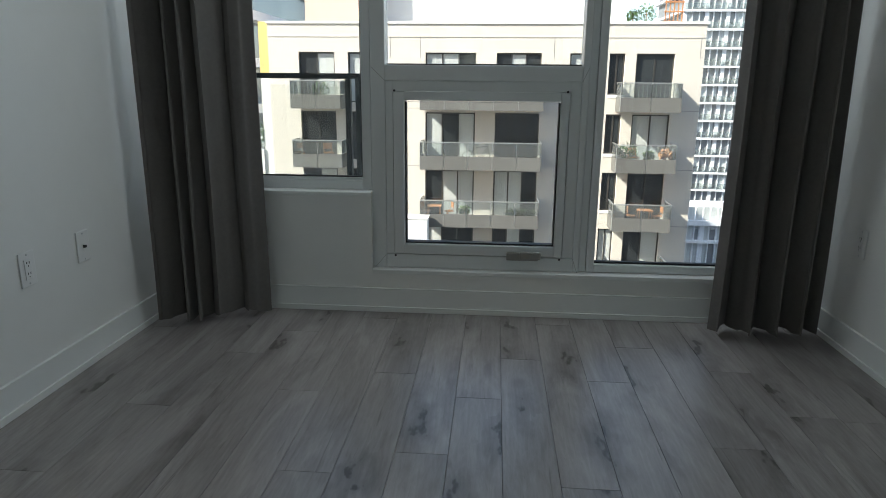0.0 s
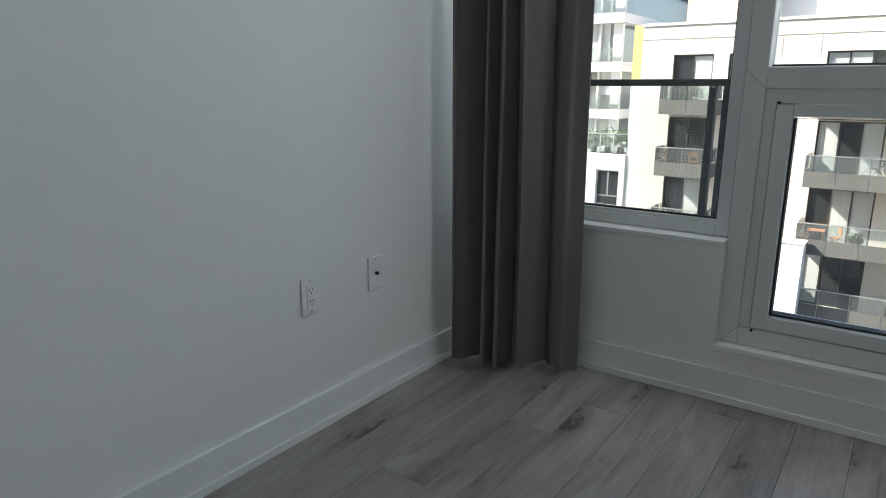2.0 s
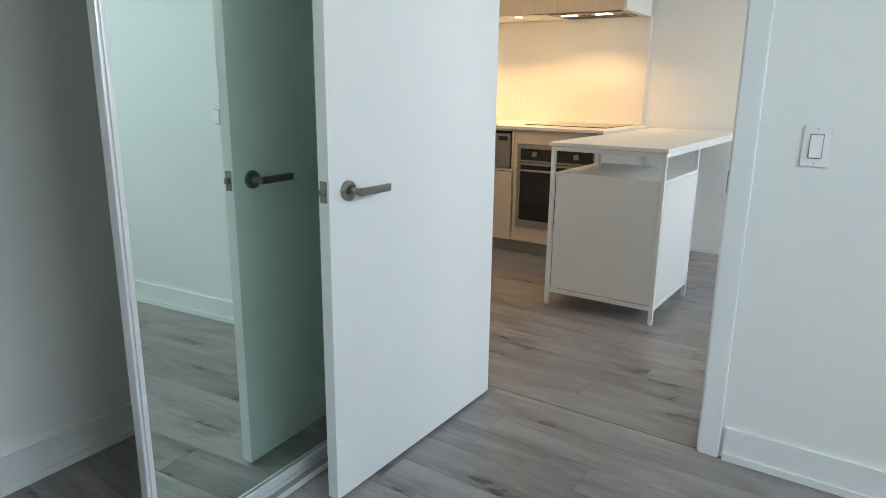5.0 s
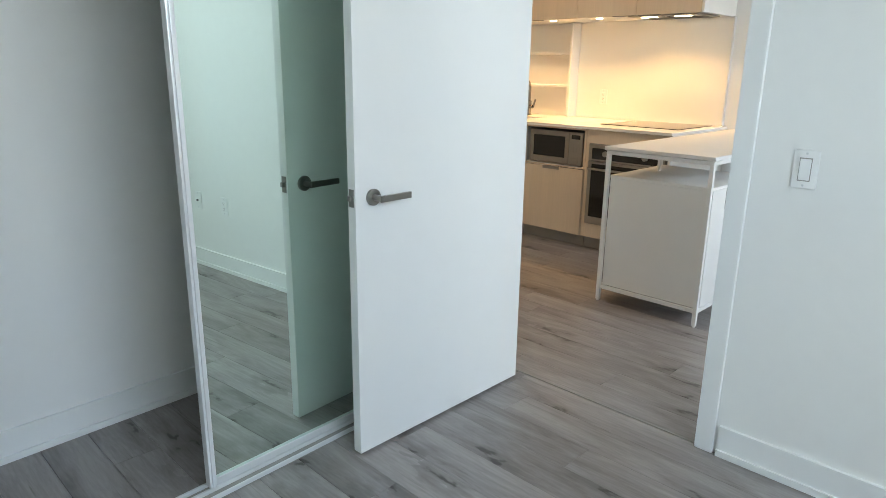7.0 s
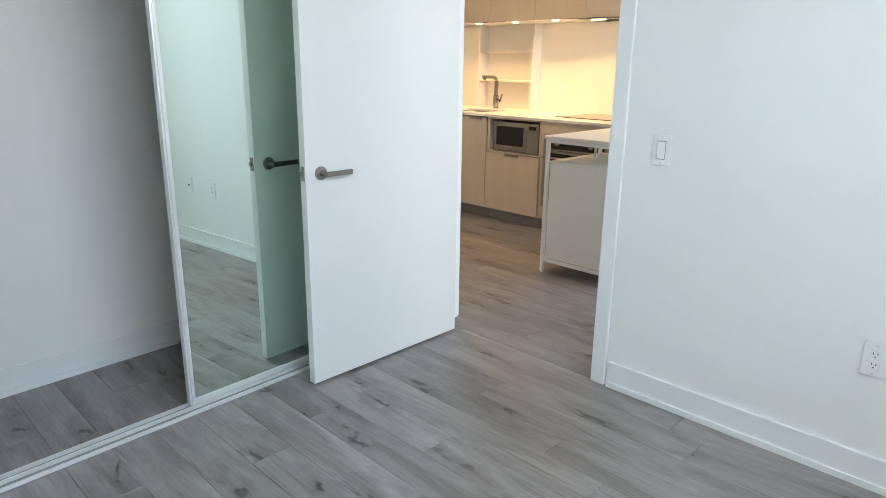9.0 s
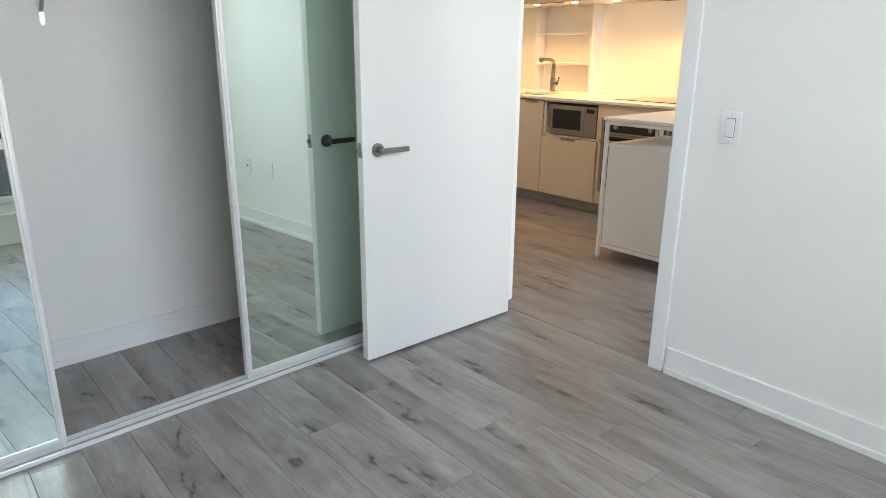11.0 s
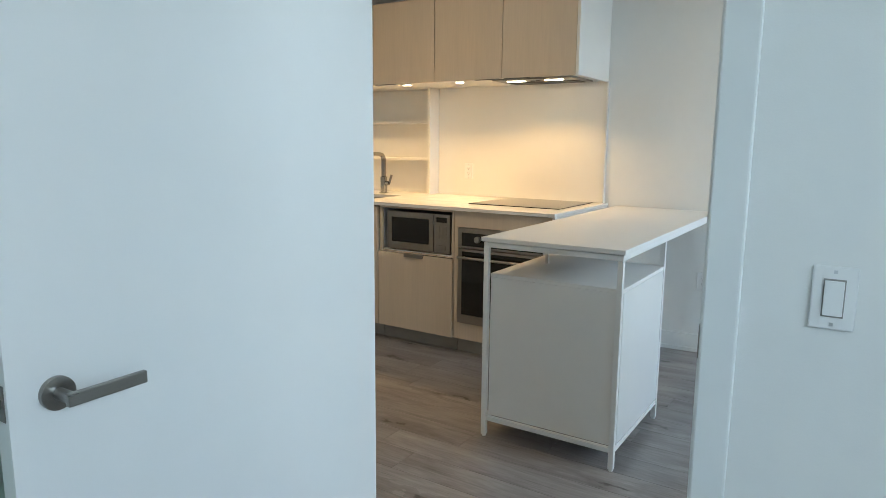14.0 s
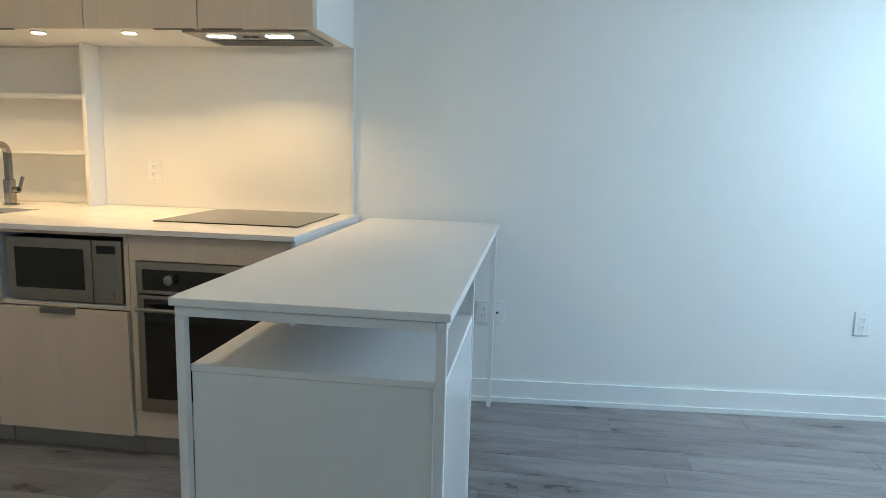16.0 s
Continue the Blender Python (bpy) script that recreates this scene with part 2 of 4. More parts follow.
M_SHEER = material("pale_curtain_behind_glass", (0.50, 0.52, 0.50), 0.6, scale=16, vary=0.2, stretch=(6, 6, 0.3), coat=0.6)
M_LEAF = material("balcony_leaves", (0.07, 0.13, 0.03), 0.6, scale=12, vary=0.3)
M_TERRA = material("orange_wood", (0.50, 0.22, 0.09), 0.6, scale=20, vary=0.15)
M_ASPHALT = material("street_asphalt", (0.055, 0.055, 0.055), 0.9, scale=0.6, vary=0.2)
M_TOWER = material("white_tower_concrete", (0.74, 0.75, 0.76), 0.8, scale=1, vary=0.05)
M_TOWERGLASS = plain("tower_glass", (0.24, 0.25, 0.255), 0.12, Specular_IOR_Level=0.8)
M_ROOFGREY = material("grey_flat_roof", (0.32, 0.32, 0.31), 0.9, scale=1.5, vary=0.12)

# ---- building helpers ----
ORIGIN = {}


def box(bm, x0, x1, y0, y1, z0, z1):
    v = [bm.verts.new((x, y, z)) for z in (z0, z1) for y in (y0, y1) for x in (x0, x1)]
    for f in ((0, 2, 3, 1), (4, 5, 7, 6), (0, 1, 5, 4), (2, 6, 7, 3), (0, 4, 6, 2), (1, 3, 7, 5)):
        bm.faces.new([v[i] for i in f])


def tube(bm, pts, r, sides=10, flat=1.0):
    """A round bar along the points."""
    rings = []
    pts = [Vector(p) for p in pts]
    side = None
    for i, p in enumerate(pts):
        d = (pts[min(i + 1, len(pts) - 1)] - pts[max(i - 1, 0)]).normalized()
        ref = Vector((0, 0, 1)) if abs(d.z) < 0.9 else Vector((1, 0, 0))
        side = d.cross(ref).normalized() if side is None else (side - d * side.dot(d)).normalized()
        up = d.cross(side)
        rings.append([bm.verts.new(p + r * (math.cos(a) * side + flat * math.sin(a) * up)) for a in (2 * math.pi * (k + 0.5) / sides for k in range(sides))])
    for a, b in zip(rings, rings[1:]):
        for k in range(sides):
            bm.faces.new((a[k], a[(k + 1) % sides], b[(k + 1) % sides], b[k]))
    bm.faces.new(rings[0][::-1]), bm.faces.new(rings[-1])


def holes(bm, axis, a0, a1, b0, b1, c0, c1, rects):
    """A slab from a0 to a1 and b0 to b1 with rectangular holes (a0, a1, b0, b1), c0 to c1 thick across axis."""
    cuts_a = sorted({a0, a1, *[v for r in rects for v in r[:2] if a0 < v < a1]})
    cuts_b = sorted({b0, b1, *[v for r in rects for v in r[2:] if b0 < v < b1]})
    for p, q in zip(cuts_a, cuts_a[1:]):
        run = None
        spans = []
        for s, t in zip(cuts_b, cuts_b[1:]):
            m, k = (p + q) / 2, (s + t) / 2
            if any(r[0] < m < r[1] and r[2] < k < r[3] for r in rects):
                run = None
            elif run:
                run[1] = t
            else:
                run = [s, t]
                spans.append(run)
        for s, t in spans:
            if axis == "x":
                box(bm, c0, c1, p, q, s, t)
            elif axis == "y":
                box(bm, p, q, c0, c1, s, t)
            else:
                box(bm, p, q, s, t, c0, c1)


def finish(name, bm, mat, bevel=0.0, smooth=False, segments=2):
    if bevel:
        bmesh.ops.bevel(bm, geom=[e for e in bm.edges if len(e.link_faces) == 2 and e.calc_face_angle() > 0.6], offset=bevel, segments=segments, affect="EDGES", profile=0.6)
    bmesh.ops.recalc_face_normals(bm, faces=bm.faces)
    me = bpy.data.meshes.new(name)
    bm.to_mesh(me)
    bm.free()
    me.materials.append(mat)
    if smooth:
        me.polygons.foreach_set("use_smooth", [True] * len(me.polygons))
        me.set_sharp_from_angle(angle=radians(35))
    return me


def thing(name, at, label, category, group="", kind=""):
    ob = tagged(new(name), label, category, group, kind)
    ob.location = at
    ORIGIN[ob] = Vector(at)
    return ob


def part(name, bm, mat, parent, label="", bevel=0.0, smooth=False):
    """One mesh, given in the world's metres, under a thing or a part."""
    at = ORIGIN[parent]
    bmesh.ops.translate(bm, verts=bm.verts, vec=-at)
    ob = new(name, finish(name, bm, mat, bevel, smooth))
    ob.parent = parent
    ORIGIN[ob] = at
    return tagged(ob, label)


def bar(name, dims, mat, parent, label="", bevel=0.0015):
    bm = bmesh.new()
    box(bm, *dims)
    return part(name, bm, mat, parent, label, bevel)


def structure(name, bm, mat, label, category, bevel=0.0):
    ob = new(name, finish(name, bm, mat, bevel))
    ORIGIN[ob] = Vector((0, 0, 0))
    return tagged(ob, label, category, kind="structure")


# ---- the two rooms ----
WEST, EAST, NORTH, BACK, TOP = -1.15, 1.80, 3.30, -0.30, 2.62
KWEST, KSOUTH, PARTITION = -4.03, -3.2, -1.245

bm = bmesh.new()
box(bm, KWEST - 0.4, EAST + 0.2, KSOUTH - 0.2, NORTH + 0.3, -0.30, -0.012)
floor = structure("floor", bm, M_JOINT, "grey-washed oak plank floor with dark knots", "floor")

bm = bmesh.new()
holes(bm, "x", BACK, NORTH, 0.0, TOP, PARTITION, WEST, [(0.392, 1.347, -1, 2.06)])
structure("wall_west", bm, M_WALL, "white painted partition wall with a doorway", "wall")
bm = bmesh.new()
box(bm, EAST, EAST + 0.12, BACK - 0.12, NORTH + 0.28, 0, TOP)
structure("wall_east", bm, M_WALL, "plain white painted bedroom wall", "wall")
bm = bmesh.new()
box(bm, PARTITION, EAST, BACK - 0.12, BACK, 0, TOP)
closet_back = structure("wall_closet", bm, M_WALL, "white painted back wall of the closet", "wall")
SKEW = radians(3.2)


def closet_skewed(ob):
    """Turns a piece with the closet, which runs slightly askew to the room."""
    pivot = Matrix.Translation((0.1, BACK, 0))
    ob.matrix_world = pivot @ Matrix.Rotation(SKEW, 4, "Z") @ pivot.inverted() @ Matrix.Translation(ob.location)
    return ob


closet_skewed(closet_back)
bm = bmesh.new()
box(bm, WEST, EAST, 0.30, 0.44, 2.28, TOP)
structure("wall_header", bm, M_WALL, "white header above the closet doors", "wall")
bm = bmesh.new()
holes(bm, "y", WEST, EAST, 0.0, TOP, NORTH, NORTH + 0.28, [(-1.02, -0.19, 0.559, 2.40), (-0.19, 1.70, 0.197, 2.40)])
structure("wall_window", bm, M_WALL, "white window wall with a low sill step", "wall")
KSKEW = radians(4.0)


def skewed(ob):
    """Turns a piece about the end of the worktop, where the long wall bends slightly."""
    pivot = Matrix.Translation((KWEST, 0.16, 0))
    ob.matrix_world = pivot @ Matrix.Rotation(KSKEW, 4, "Z") @ pivot.inverted() @ Matrix.Translation(ob.location)
    return ob


bm = bmesh.new()
box(bm, KWEST - 0.12, KWEST, KSOUTH, 0.16, 0, TOP)
structure("wall_kitchen", bm, M_WALL, "white painted kitchen wall", "wall")
bm = bmesh.new()
box(bm, KWEST - 0.12, KWEST, 0.16, NORTH + 0.20, 0, TOP)
skewed(structure("wall_living", bm, M_WALL, "white painted bare living room wall", "wall"))
bm = bmesh.new()
box(bm, KWEST - 0.12, PARTITION + 0.12, KSOUTH - 0.12, KSOUTH, 0, TOP)
box(bm, PARTITION, PARTITION + 0.12, KSOUTH, BACK - 0.12, 0, TOP)
structure("wall_south", bm, M_WALL, "plain white wall closing the kitchen", "wall")
bm = bmesh.new()
holes(bm, "y", KWEST - 0.4, PARTITION, 0.0, TOP, NORTH, NORTH + 0.28, [(-3.95, -2.35, 0.2, 2.40)])
structure("wall_north", bm, M_WALL, "white living room wall with a wide window", "wall")
bm = bmesh.new()
box(bm, KWEST - 0.4, EAST + 0.12, KSOUTH - 0.12, NORTH + 0.28, TOP, TOP + 0.12)
structure("ceiling", bm, M_CEIL, "flat white painted ceiling", "ceiling")
# dark block in place of the shaded gap between cabinets and ceiling
bm = bmesh.new()
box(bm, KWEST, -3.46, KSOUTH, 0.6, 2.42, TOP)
structure("cabinet_gap_block", bm, M_GAPSHADE, "dark block standing in for the shaded gap above the wall cabinets", "ceiling")


def baseboard(x0, x1, y0, y1, nx, ny):
    """A board with a rounded shoe along its foot; (nx, ny) points into the room."""
    bm = bmesh.new()
    for t, z0, z1 in ((0.013, 0.024, 0.112), (0.022, 0.0, 0.024)):
        box(bm, min(x0, x0 + nx * t), max(x1, x1 + nx * t), min(y0, y0 + ny * t), max(y1, y1 + ny * t), z0, z1)
    return structure("baseboard", bm, M_TRIM, "white painted baseboard with a shoe moulding", "baseboard", 0.003)


baseboard(WEST, WEST, 1.412, NORTH, 1, 0)
baseboard(EAST, EAST, 0.44, NORTH, -1, 0)
baseboard(WEST + 0.023, EAST - 0.023, NORTH, NORTH, 0, -1)
closet_skewed(baseboard(WEST, EAST, BACK, BACK, 0, 1))
skewed(baseboard(KWEST, KWEST, 0.16, NORTH, 1, 0))
baseboard(PARTITION, PARTITION, 1.42, NORTH, -1, 0)

# door frame: jambs through the wall, casings on both faces
door_frame = thing("door_frame", (WEST, 0.91, 0), "white painted door jambs and flat casings", "door frame", kind="structure")
for side, y in ((-1, 0.392), (1, 1.347)):
    a, b = sorted((y, y - side * 0.018))
    bar("jamb", (PARTITION - 0.003, WEST + 0.003, a, b, 0, 2.06), M_TRIM, door_frame)
    a, b = sorted((y - side * 0.013, y + side * 0.052))
    bar("casing", (WEST + 0.003, WEST + 0.019, a, b, 0, 2.124), M_TRIM, door_frame, bevel=0.004)
    bar("casing", (PARTITION - 0.019, PARTITION - 0.003, a, b, 0, 2.124), M_TRIM, door_frame, bevel=0.004)
    a, b = sorted((y - side * 0.018, y - side * 0.026))
    bar("door_stop", (-1.215, -1.18, a, b, 0, 2.04), M_TRIM, door_frame)
bar("head_jamb", (PARTITION - 0.003, WEST + 0.003, 0.410, 1.329, 2.042, 2.06), M_TRIM, door_frame)
bar("head_casing", (WEST + 0.003, WEST + 0.019, 0.405, 1.334, 2.054, 2.124), M_TRIM, door_frame, bevel=0.004)
bar("head_casing", (PARTITION - 0.019, PARTITION - 0.003, 0.405, 1.334, 2.054, 2.124), M_TRIM, door_frame, bevel=0.004)
bar("strike_plate", (-1.185, -1.152, 1.3255, 1.3295, 0.875, 0.945), M_NICKEL, door_frame, "satin nickel strike plate", 0.001)
bm = bmesh.new()
box(bm, -1.1625, -1.1575, 0.412, 1.327, -0.004, 0.001)
structure("threshold", bm, M_TOE, "thin dark joint across the doorway", "threshold", 0.001)


# ---- door leaf, standing open at a right angle ----
def lever(parent, x, y, z, s):
    """A round rose, a neck and a flat lever; s: +1 out of the front face, -1 out of the back."""
    bm = bmesh.new()
    tube(bm, [(x, y, z), (x, y + s * 0.008, z), (x, y + s * 0.010, z)], 0.027, 32)
    rose = part("handle", bm, M_NICKEL, parent, "satin nickel lever handle", 0.0015, True)
    bm = bmesh.new()
    tube(bm, [(x, y + s * 0.009, z), (x, y + s * 0.05, z)], 0.010, 20)
    part("neck", bm, M_NICKEL, rose, smooth=True)
    bm = bmesh.new()
    box(bm, x - 0.120, x + 0.010, min(y + s * 0.046, y + s * 0.056), max(y + s * 0.046, y + s * 0.056), z - 0.010, z + 0.011)
    part("lever", bm, M_NICKEL, rose, bevel=0.002)


HINGE = (-1.098, 0.505, 0.0)
bedroom_door = thing("door_1", HINGE, "white flush door standing open with nickel lever handles", "door")
leaf = bar("leaf", (-1.094, -0.222, 0.500, 0.537, 0.012, 2.035), M_DOOR, bedroom_door, bevel=0.0015)
lever(bedroom_door, -0.292, 0.537, 0.912, 1)
lever(bedroom_door, -0.292, 0.500, 0.912, -1)
bar("latch_plate", (-0.2225, -0.2205, 0.507, 0.530, 0.885, 0.942), M_NICKEL, bedroom_door, "satin nickel latch plate", 0.0005)
bm = bmesh.new()
box(bm, -0.221, -0.209, 0.512, 0.525, 0.905, 0.922)
part("latch", bm, M_NICKEL, bedroom_door, bevel=0.003)
for z in (0.22, 1.02, 1.82):
    bm = bmesh.new()
    tube(bm, [(-1.098, 0.497, z - 0.045), (-1.098, 0.497, z + 0.045)], 0.0065, 12)
    part("hinge", bm, M_NICKEL, bedroom_door, "satin nickel butt hinge", smooth=True)
bedroom_door.rotation_euler = (0, 0, radians(1.0))


# ---- closet: track, mirrored sliding doors, wire shelf ----

def closet_line(x):
    """The closet front runs slightly askew to the room."""
    return 0.345 + (x + 0.3) * math.tan(SKEW)


def mirror_door(x0, x1, y):
    door = thing("mirror_door", ((x0 + x1) / 2, y, 0.018), "tall sliding mirror door with a slim white metal frame", "mirror door", "closet doors")
    bm = bmesh.new()
    box(bm, x0 + 0.022, x1 - 0.022, y - 0.004, y + 0.004, 0.040, 2.235)
    part("mirror", bm, M_MIRROR, door, "greenish silvered mirror")
    for a, b in ((x0, x0 + 0.024), (x1 - 0.024, x1)):
        bar("stile", (a, b, y - 0.016, y + 0.012, 0.020, 2.255), M_ALU, door, bevel=0.003)
        bar("stile_bead", (a + 0.007, b - 0.007, y + 0.0115, y + 0.018, 0.020, 2.255), M_ALU, door, bevel=0.002)
    bar("bottom_rail", (x0 + 0.024, x1 - 0.024, y - 0.012, y + 0.009, 0.020, 0.044), M_ALU, door, bevel=0.002)
    bar("top_rail", (x0 + 0.024, x1 - 0.024, y - 0.012, y + 0.009, 2.23, 2.255), M_ALU, door, bevel=0.002)
    door.rotation_euler = (0, 0, SKEW)


mirror_door(-0.77, 0.250, closet_line(-0.24))
mirror_door(0.905, 1.78, closet_line(1.34) + 0.004)
mirror_door(-1.13, -0.30, closet_line(-0.72) - 0.036)
track = thing("door_track", (0.3, 0.348, 0), "ribbed aluminium floor track of the sliding doors", "track")
bar("track_plate", (WEST + 0.012, EAST - 0.034, 0.312, 0.400, 0.0, 0.004), M_TOE, track)
for y in (0.316, 0.352, 0.396):
    bar("track_rib", (WEST + 0.012, EAST - 0.034, y - 0.004, y + 0.004, 0.004, 0.018), M_ALU, track, bevel=0.001)
track.location.y, track.rotation_euler = closet_line(0.3) + 0.004, (0, 0, SKEW)
top_track = thing("top_track", (0.3, 0.35, 2.26), "white metal head track of the sliding doors", "track")
bar("track_channel", (WEST + 0.002, EAST - 0.002, 0.26, 0.46, 2.262, 2.28), M_ALU, top_track)
shelf = thing("wire_shelf", (0.3, -0.12, 1.7), "white coated wire closet shelf with hanging rod", "shelf")
for y in (BACK + 0.012, -0.155, -0.02):
    bm = bmesh.new()
    tube(bm, [(WEST + 0.004, y, 1.72), (EAST - 0.004, y, 1.72)], 0.0035, 6)
    part("long_wire", bm, M_WIRE, shelf)
for z in (1.69, 1.66):
    bm = bmesh.new()
    tube(bm, [(WEST + 0.004, -0.015, z), (EAST - 0.004, -0.015, z)], 0.004 if z > 1.67 else 0.007, 8)
    part("hanging_rod", bm, M_WIRE, shelf)
bm = bmesh.new()
for i in range(96):
    x = WEST + 0.03 + i * 0.03
    tube(bm, [(x, BACK + 0.004, 1.7245), (x, -0.016, 1.7245), (x, -0.015, 1.66)], 0.0016, 4)
tagged(part("cross_wires", bm, M_WIRE, shelf), kind="stuff")
for x in (0.655, -0.3, 1.5):
    bm = bmesh.new()
    box(bm, x - 0.008, x + 0.008, BACK, BACK + 0.004, 1.37, 1.43)
    tube(bm, [(x, BACK + 0.006, 1.42), (x, -0.02, 1.71)], 0.008, 6, 0.4)
    part("brace", bm, M_TRACK, shelf, "grey metal shelf brace")
closet_skewed(shelf)


# ---- wall plates ----
def plate(name, label, at, nx, ny, kind):
    """A 70 x 114 mm cover plate on a wall; (nx, ny) points into the room."""
    root = thing(name, at, label, "switch" if kind == "switch" else "outlet", "wall plates")

    def put(pname, u0, u1, d0, d1, w0, w1, mat, parent, bevel, lab=""):
        x, y, z = at
        if nx:
            dims = (*sorted((x + nx * d0, x + nx * d1)), y + u0, y + u1, z + w0, z + w1)
        else:
            dims = (x + u0, x + u1, *sorted((y + ny * d0, y + ny * d1)), z + w0, z + w1)
        return bar(pname, dims, mat, parent, lab, bevel)

    cover = put("cover_plate", -0.036, 0.036, 0, 0.006, -0.058, 0.058, M_PLATE, root, 0.0035)
    for w in (-0.048, 0.048):
        put("screw", -0.003, 0.003, 0.006, 0.0068, w - 0.003, w + 0.003, M_TRACK, cover, 0.0)
    if kind == "switch":
        put("rocker_frame", -0.0175, 0.0175, 0.006, 0.0068, -0.035, 0.035, M_TOE, cover, 0.0)
        put("rocker", -0.0155, 0.0155, 0.0066, 0.011, -0.032, 0.032, M_PLATE, cover, 0.002)
    elif kind == "duplex":
        put("socket_face", -0.0168, 0.0168, 0.006, 0.0085, -0.034, 0.034, M_PLATE, cover, 0.0015)
        for w in (-0.018, 0.018):
            for u in (-0.006, 0.006):
                put("slot", u - 0.0012, u + 0.0012, 0.0085, 0.0089, w, w + 0.008, M_SLOT, cover, 0.0)
            put("slot", -0.002, 0.002, 0.0085, 0.0089, w - 0.009, w - 0.005, M_SLOT, cover, 0.0)
    else:
        put("jack", -0.005, 0.005, 0.006, 0.016, -0.005, 0.005, M_SLOT, cover, 0.002, "dark coaxial jack")
    return root


plate("light_switch", "white rocker light switch beside the door casing", (WEST, 1.551, 1.032), 1, 0, "switch")
plate("power_outlet", "white duplex power outlet low on the wall", (WEST, 2.346, 0.442), 1, 0, "duplex")
plate("cable_outlet", "white cable plate with a dark jack", (WEST, 2.643, 0.446), 1, 0, "jack")
plate("power_outlet", "white duplex power outlet near the curtain", (EAST, 3.00, 0.45), -1, 0, "duplex")
skewed(plate("power_outlet", "white duplex power outlet behind the white desk", (KWEST, 0.775, 0.456), 1, 0, "duplex"))
skewed(plate("cable_outlet", "white cable plate behind the white desk", (KWEST, 0.845, 0.456), 1, 0, "jack"))
skewed(plate("power_outlet", "white duplex power outlet on the bare wall", (KWEST, 2.575, 0.475), 1, 0, "duplex"))


# ---- bedroom window ----
def frame_bars(root, x0, x1, z0, z1, w, y0, y1, name="window_frame", bevel=0.003):
    bar(name, (x0, x0 + w, y0, y1, z0, z1), M_PVC, root, bevel=bevel)
    bar(name, (x1 - w, x1, y0, y1, z0, z1), M_PVC, root, bevel=bevel)
    bar(name, (x0 + w, x1 - w, y0, y1, z0, z0 + w), M_PVC, root, bevel=bevel)
    bar(name, (x0 + w, x1 - w, y0, y1, z1 - w, z1), M_PVC, root, bevel=bevel)


def pane(root, x0, x1, y, z0, z1):
    ob = bar("pane", (x0, x1, y - 0.004, y + 0.004, z0, z1), M_GLASS, root, bevel=0)
    ob.visible_shadow = False
    return ob


window = thing("window_1", (0.3, NORTH + 0.1, 0.2), "white vinyl window with fixed lights and a low awning sash", "window", kind="structure")
Y0, Y1 = NORTH + 0.035, NORTH + 0.135
# left light over the raised sill
frame_bars(window, -1.02, -0.195, 0.563, 2.40, 0.042, NORTH + 0.06, Y1)
bar("glazing_bead", (-0.978, -0.237, NORTH + 0.068, NORTH + 0.10, 0.605, 0.617), M_PVC, window)
bar("gasket", (-0.978, -0.2375, NORTH + 0.085, NORTH + 0.10, 0.617, 0.623), M_SLOT, window, bevel=0)
bar("gasket", (-0.2445, -0.2375, NORTH + 0.085, NORTH + 0.10, 0.623, 2.358), M_SLOT, window, bevel=0)
pane(window, -0.978, -0.237, NORTH + 0.108, 0.609, 2.358)
# middle unit
bar("mullion", (-0.190, -0.125, Y0, Y1, 0.203, 2.40), M_PVC, window, bevel=0.004)
bar("mullion", (0.732, 0.760, Y0, Y1, 0.203, 2.40), M_PVC, window, bevel=0.004)
bar("mullion", (0.762, 0.796, Y0 + 0.02, Y1, 0.203, 2.40), M_PVC, window, bevel=0.004)
bar("transom", (-0.125, 0.732, Y0, Y1, 1.052, 1.119), M_PVC, window, bevel=0.004)
bar("bottom_frame", (-0.125, 0.732, Y0, Y1, 0.203, 0.268), M_PVC, window, bevel=0.004)
bar("top_frame", (-0.125, 0.732, Y0, Y1, 2.33, 2.40), M_PVC, window, bevel=0.004)
bar("gasket", (-0.124, 0.731, Y0 + 0.05, Y0 + 0.07, 1.119, 1.126), M_SLOT, window, bevel=0)
pane(window, -0.125, 0.732, NORTH + 0.108, 1.119, 2.33)
bar("inner_frame", (-0.125, -0.092, Y0 + 0.008, Y1, 0.268, 1.052), M_PVC, window)
bar("inner_frame", (0.684, 0.732, Y0 + 0.008, Y1, 0.268, 1.052), M_PVC, window)
bar("inner_frame", (-0.092, 0.684, Y0 + 0.008, Y1, 1.008, 1.052), M_PVC, window)
sash = bar("sash", (-0.089, -0.040, Y0 - 0.004, Y1 - 0.01, 0.272, 1.005), M_PVC, window, bevel=0.003)
bar("sash", (0.645, 0.681, Y0 - 0.004, Y1 - 0.01, 0.272, 1.005), M_PVC, window, bevel=0.003)
bar("sash", (-0.040, 0.645, Y0 - 0.004, Y1 - 0.01, 0.272, 0.318), M_PVC, window, bevel=0.003)
bar("sash", (-0.040, 0.645, Y0 - 0.004, Y1 - 0.01, 0.969, 1.008), M_PVC, window, bevel=0.003)
for dims in ((-0.040, 0.645, 0.318, 0.325), (-0.040, 0.645, 0.962, 0.962), (-0.040, -0.034, 0.325, 0.962), (0.639, 0.645, 0.325, 0.962)):
    bar("gasket", (dims[0], dims[1], Y0 + 0.022, Y0 + 0.06, dims[2], dims[3]), M_SLOT, window, bevel=0)
pane(window, -0.036, 0.641, NORTH + 0.09, 0.320, 0.968)
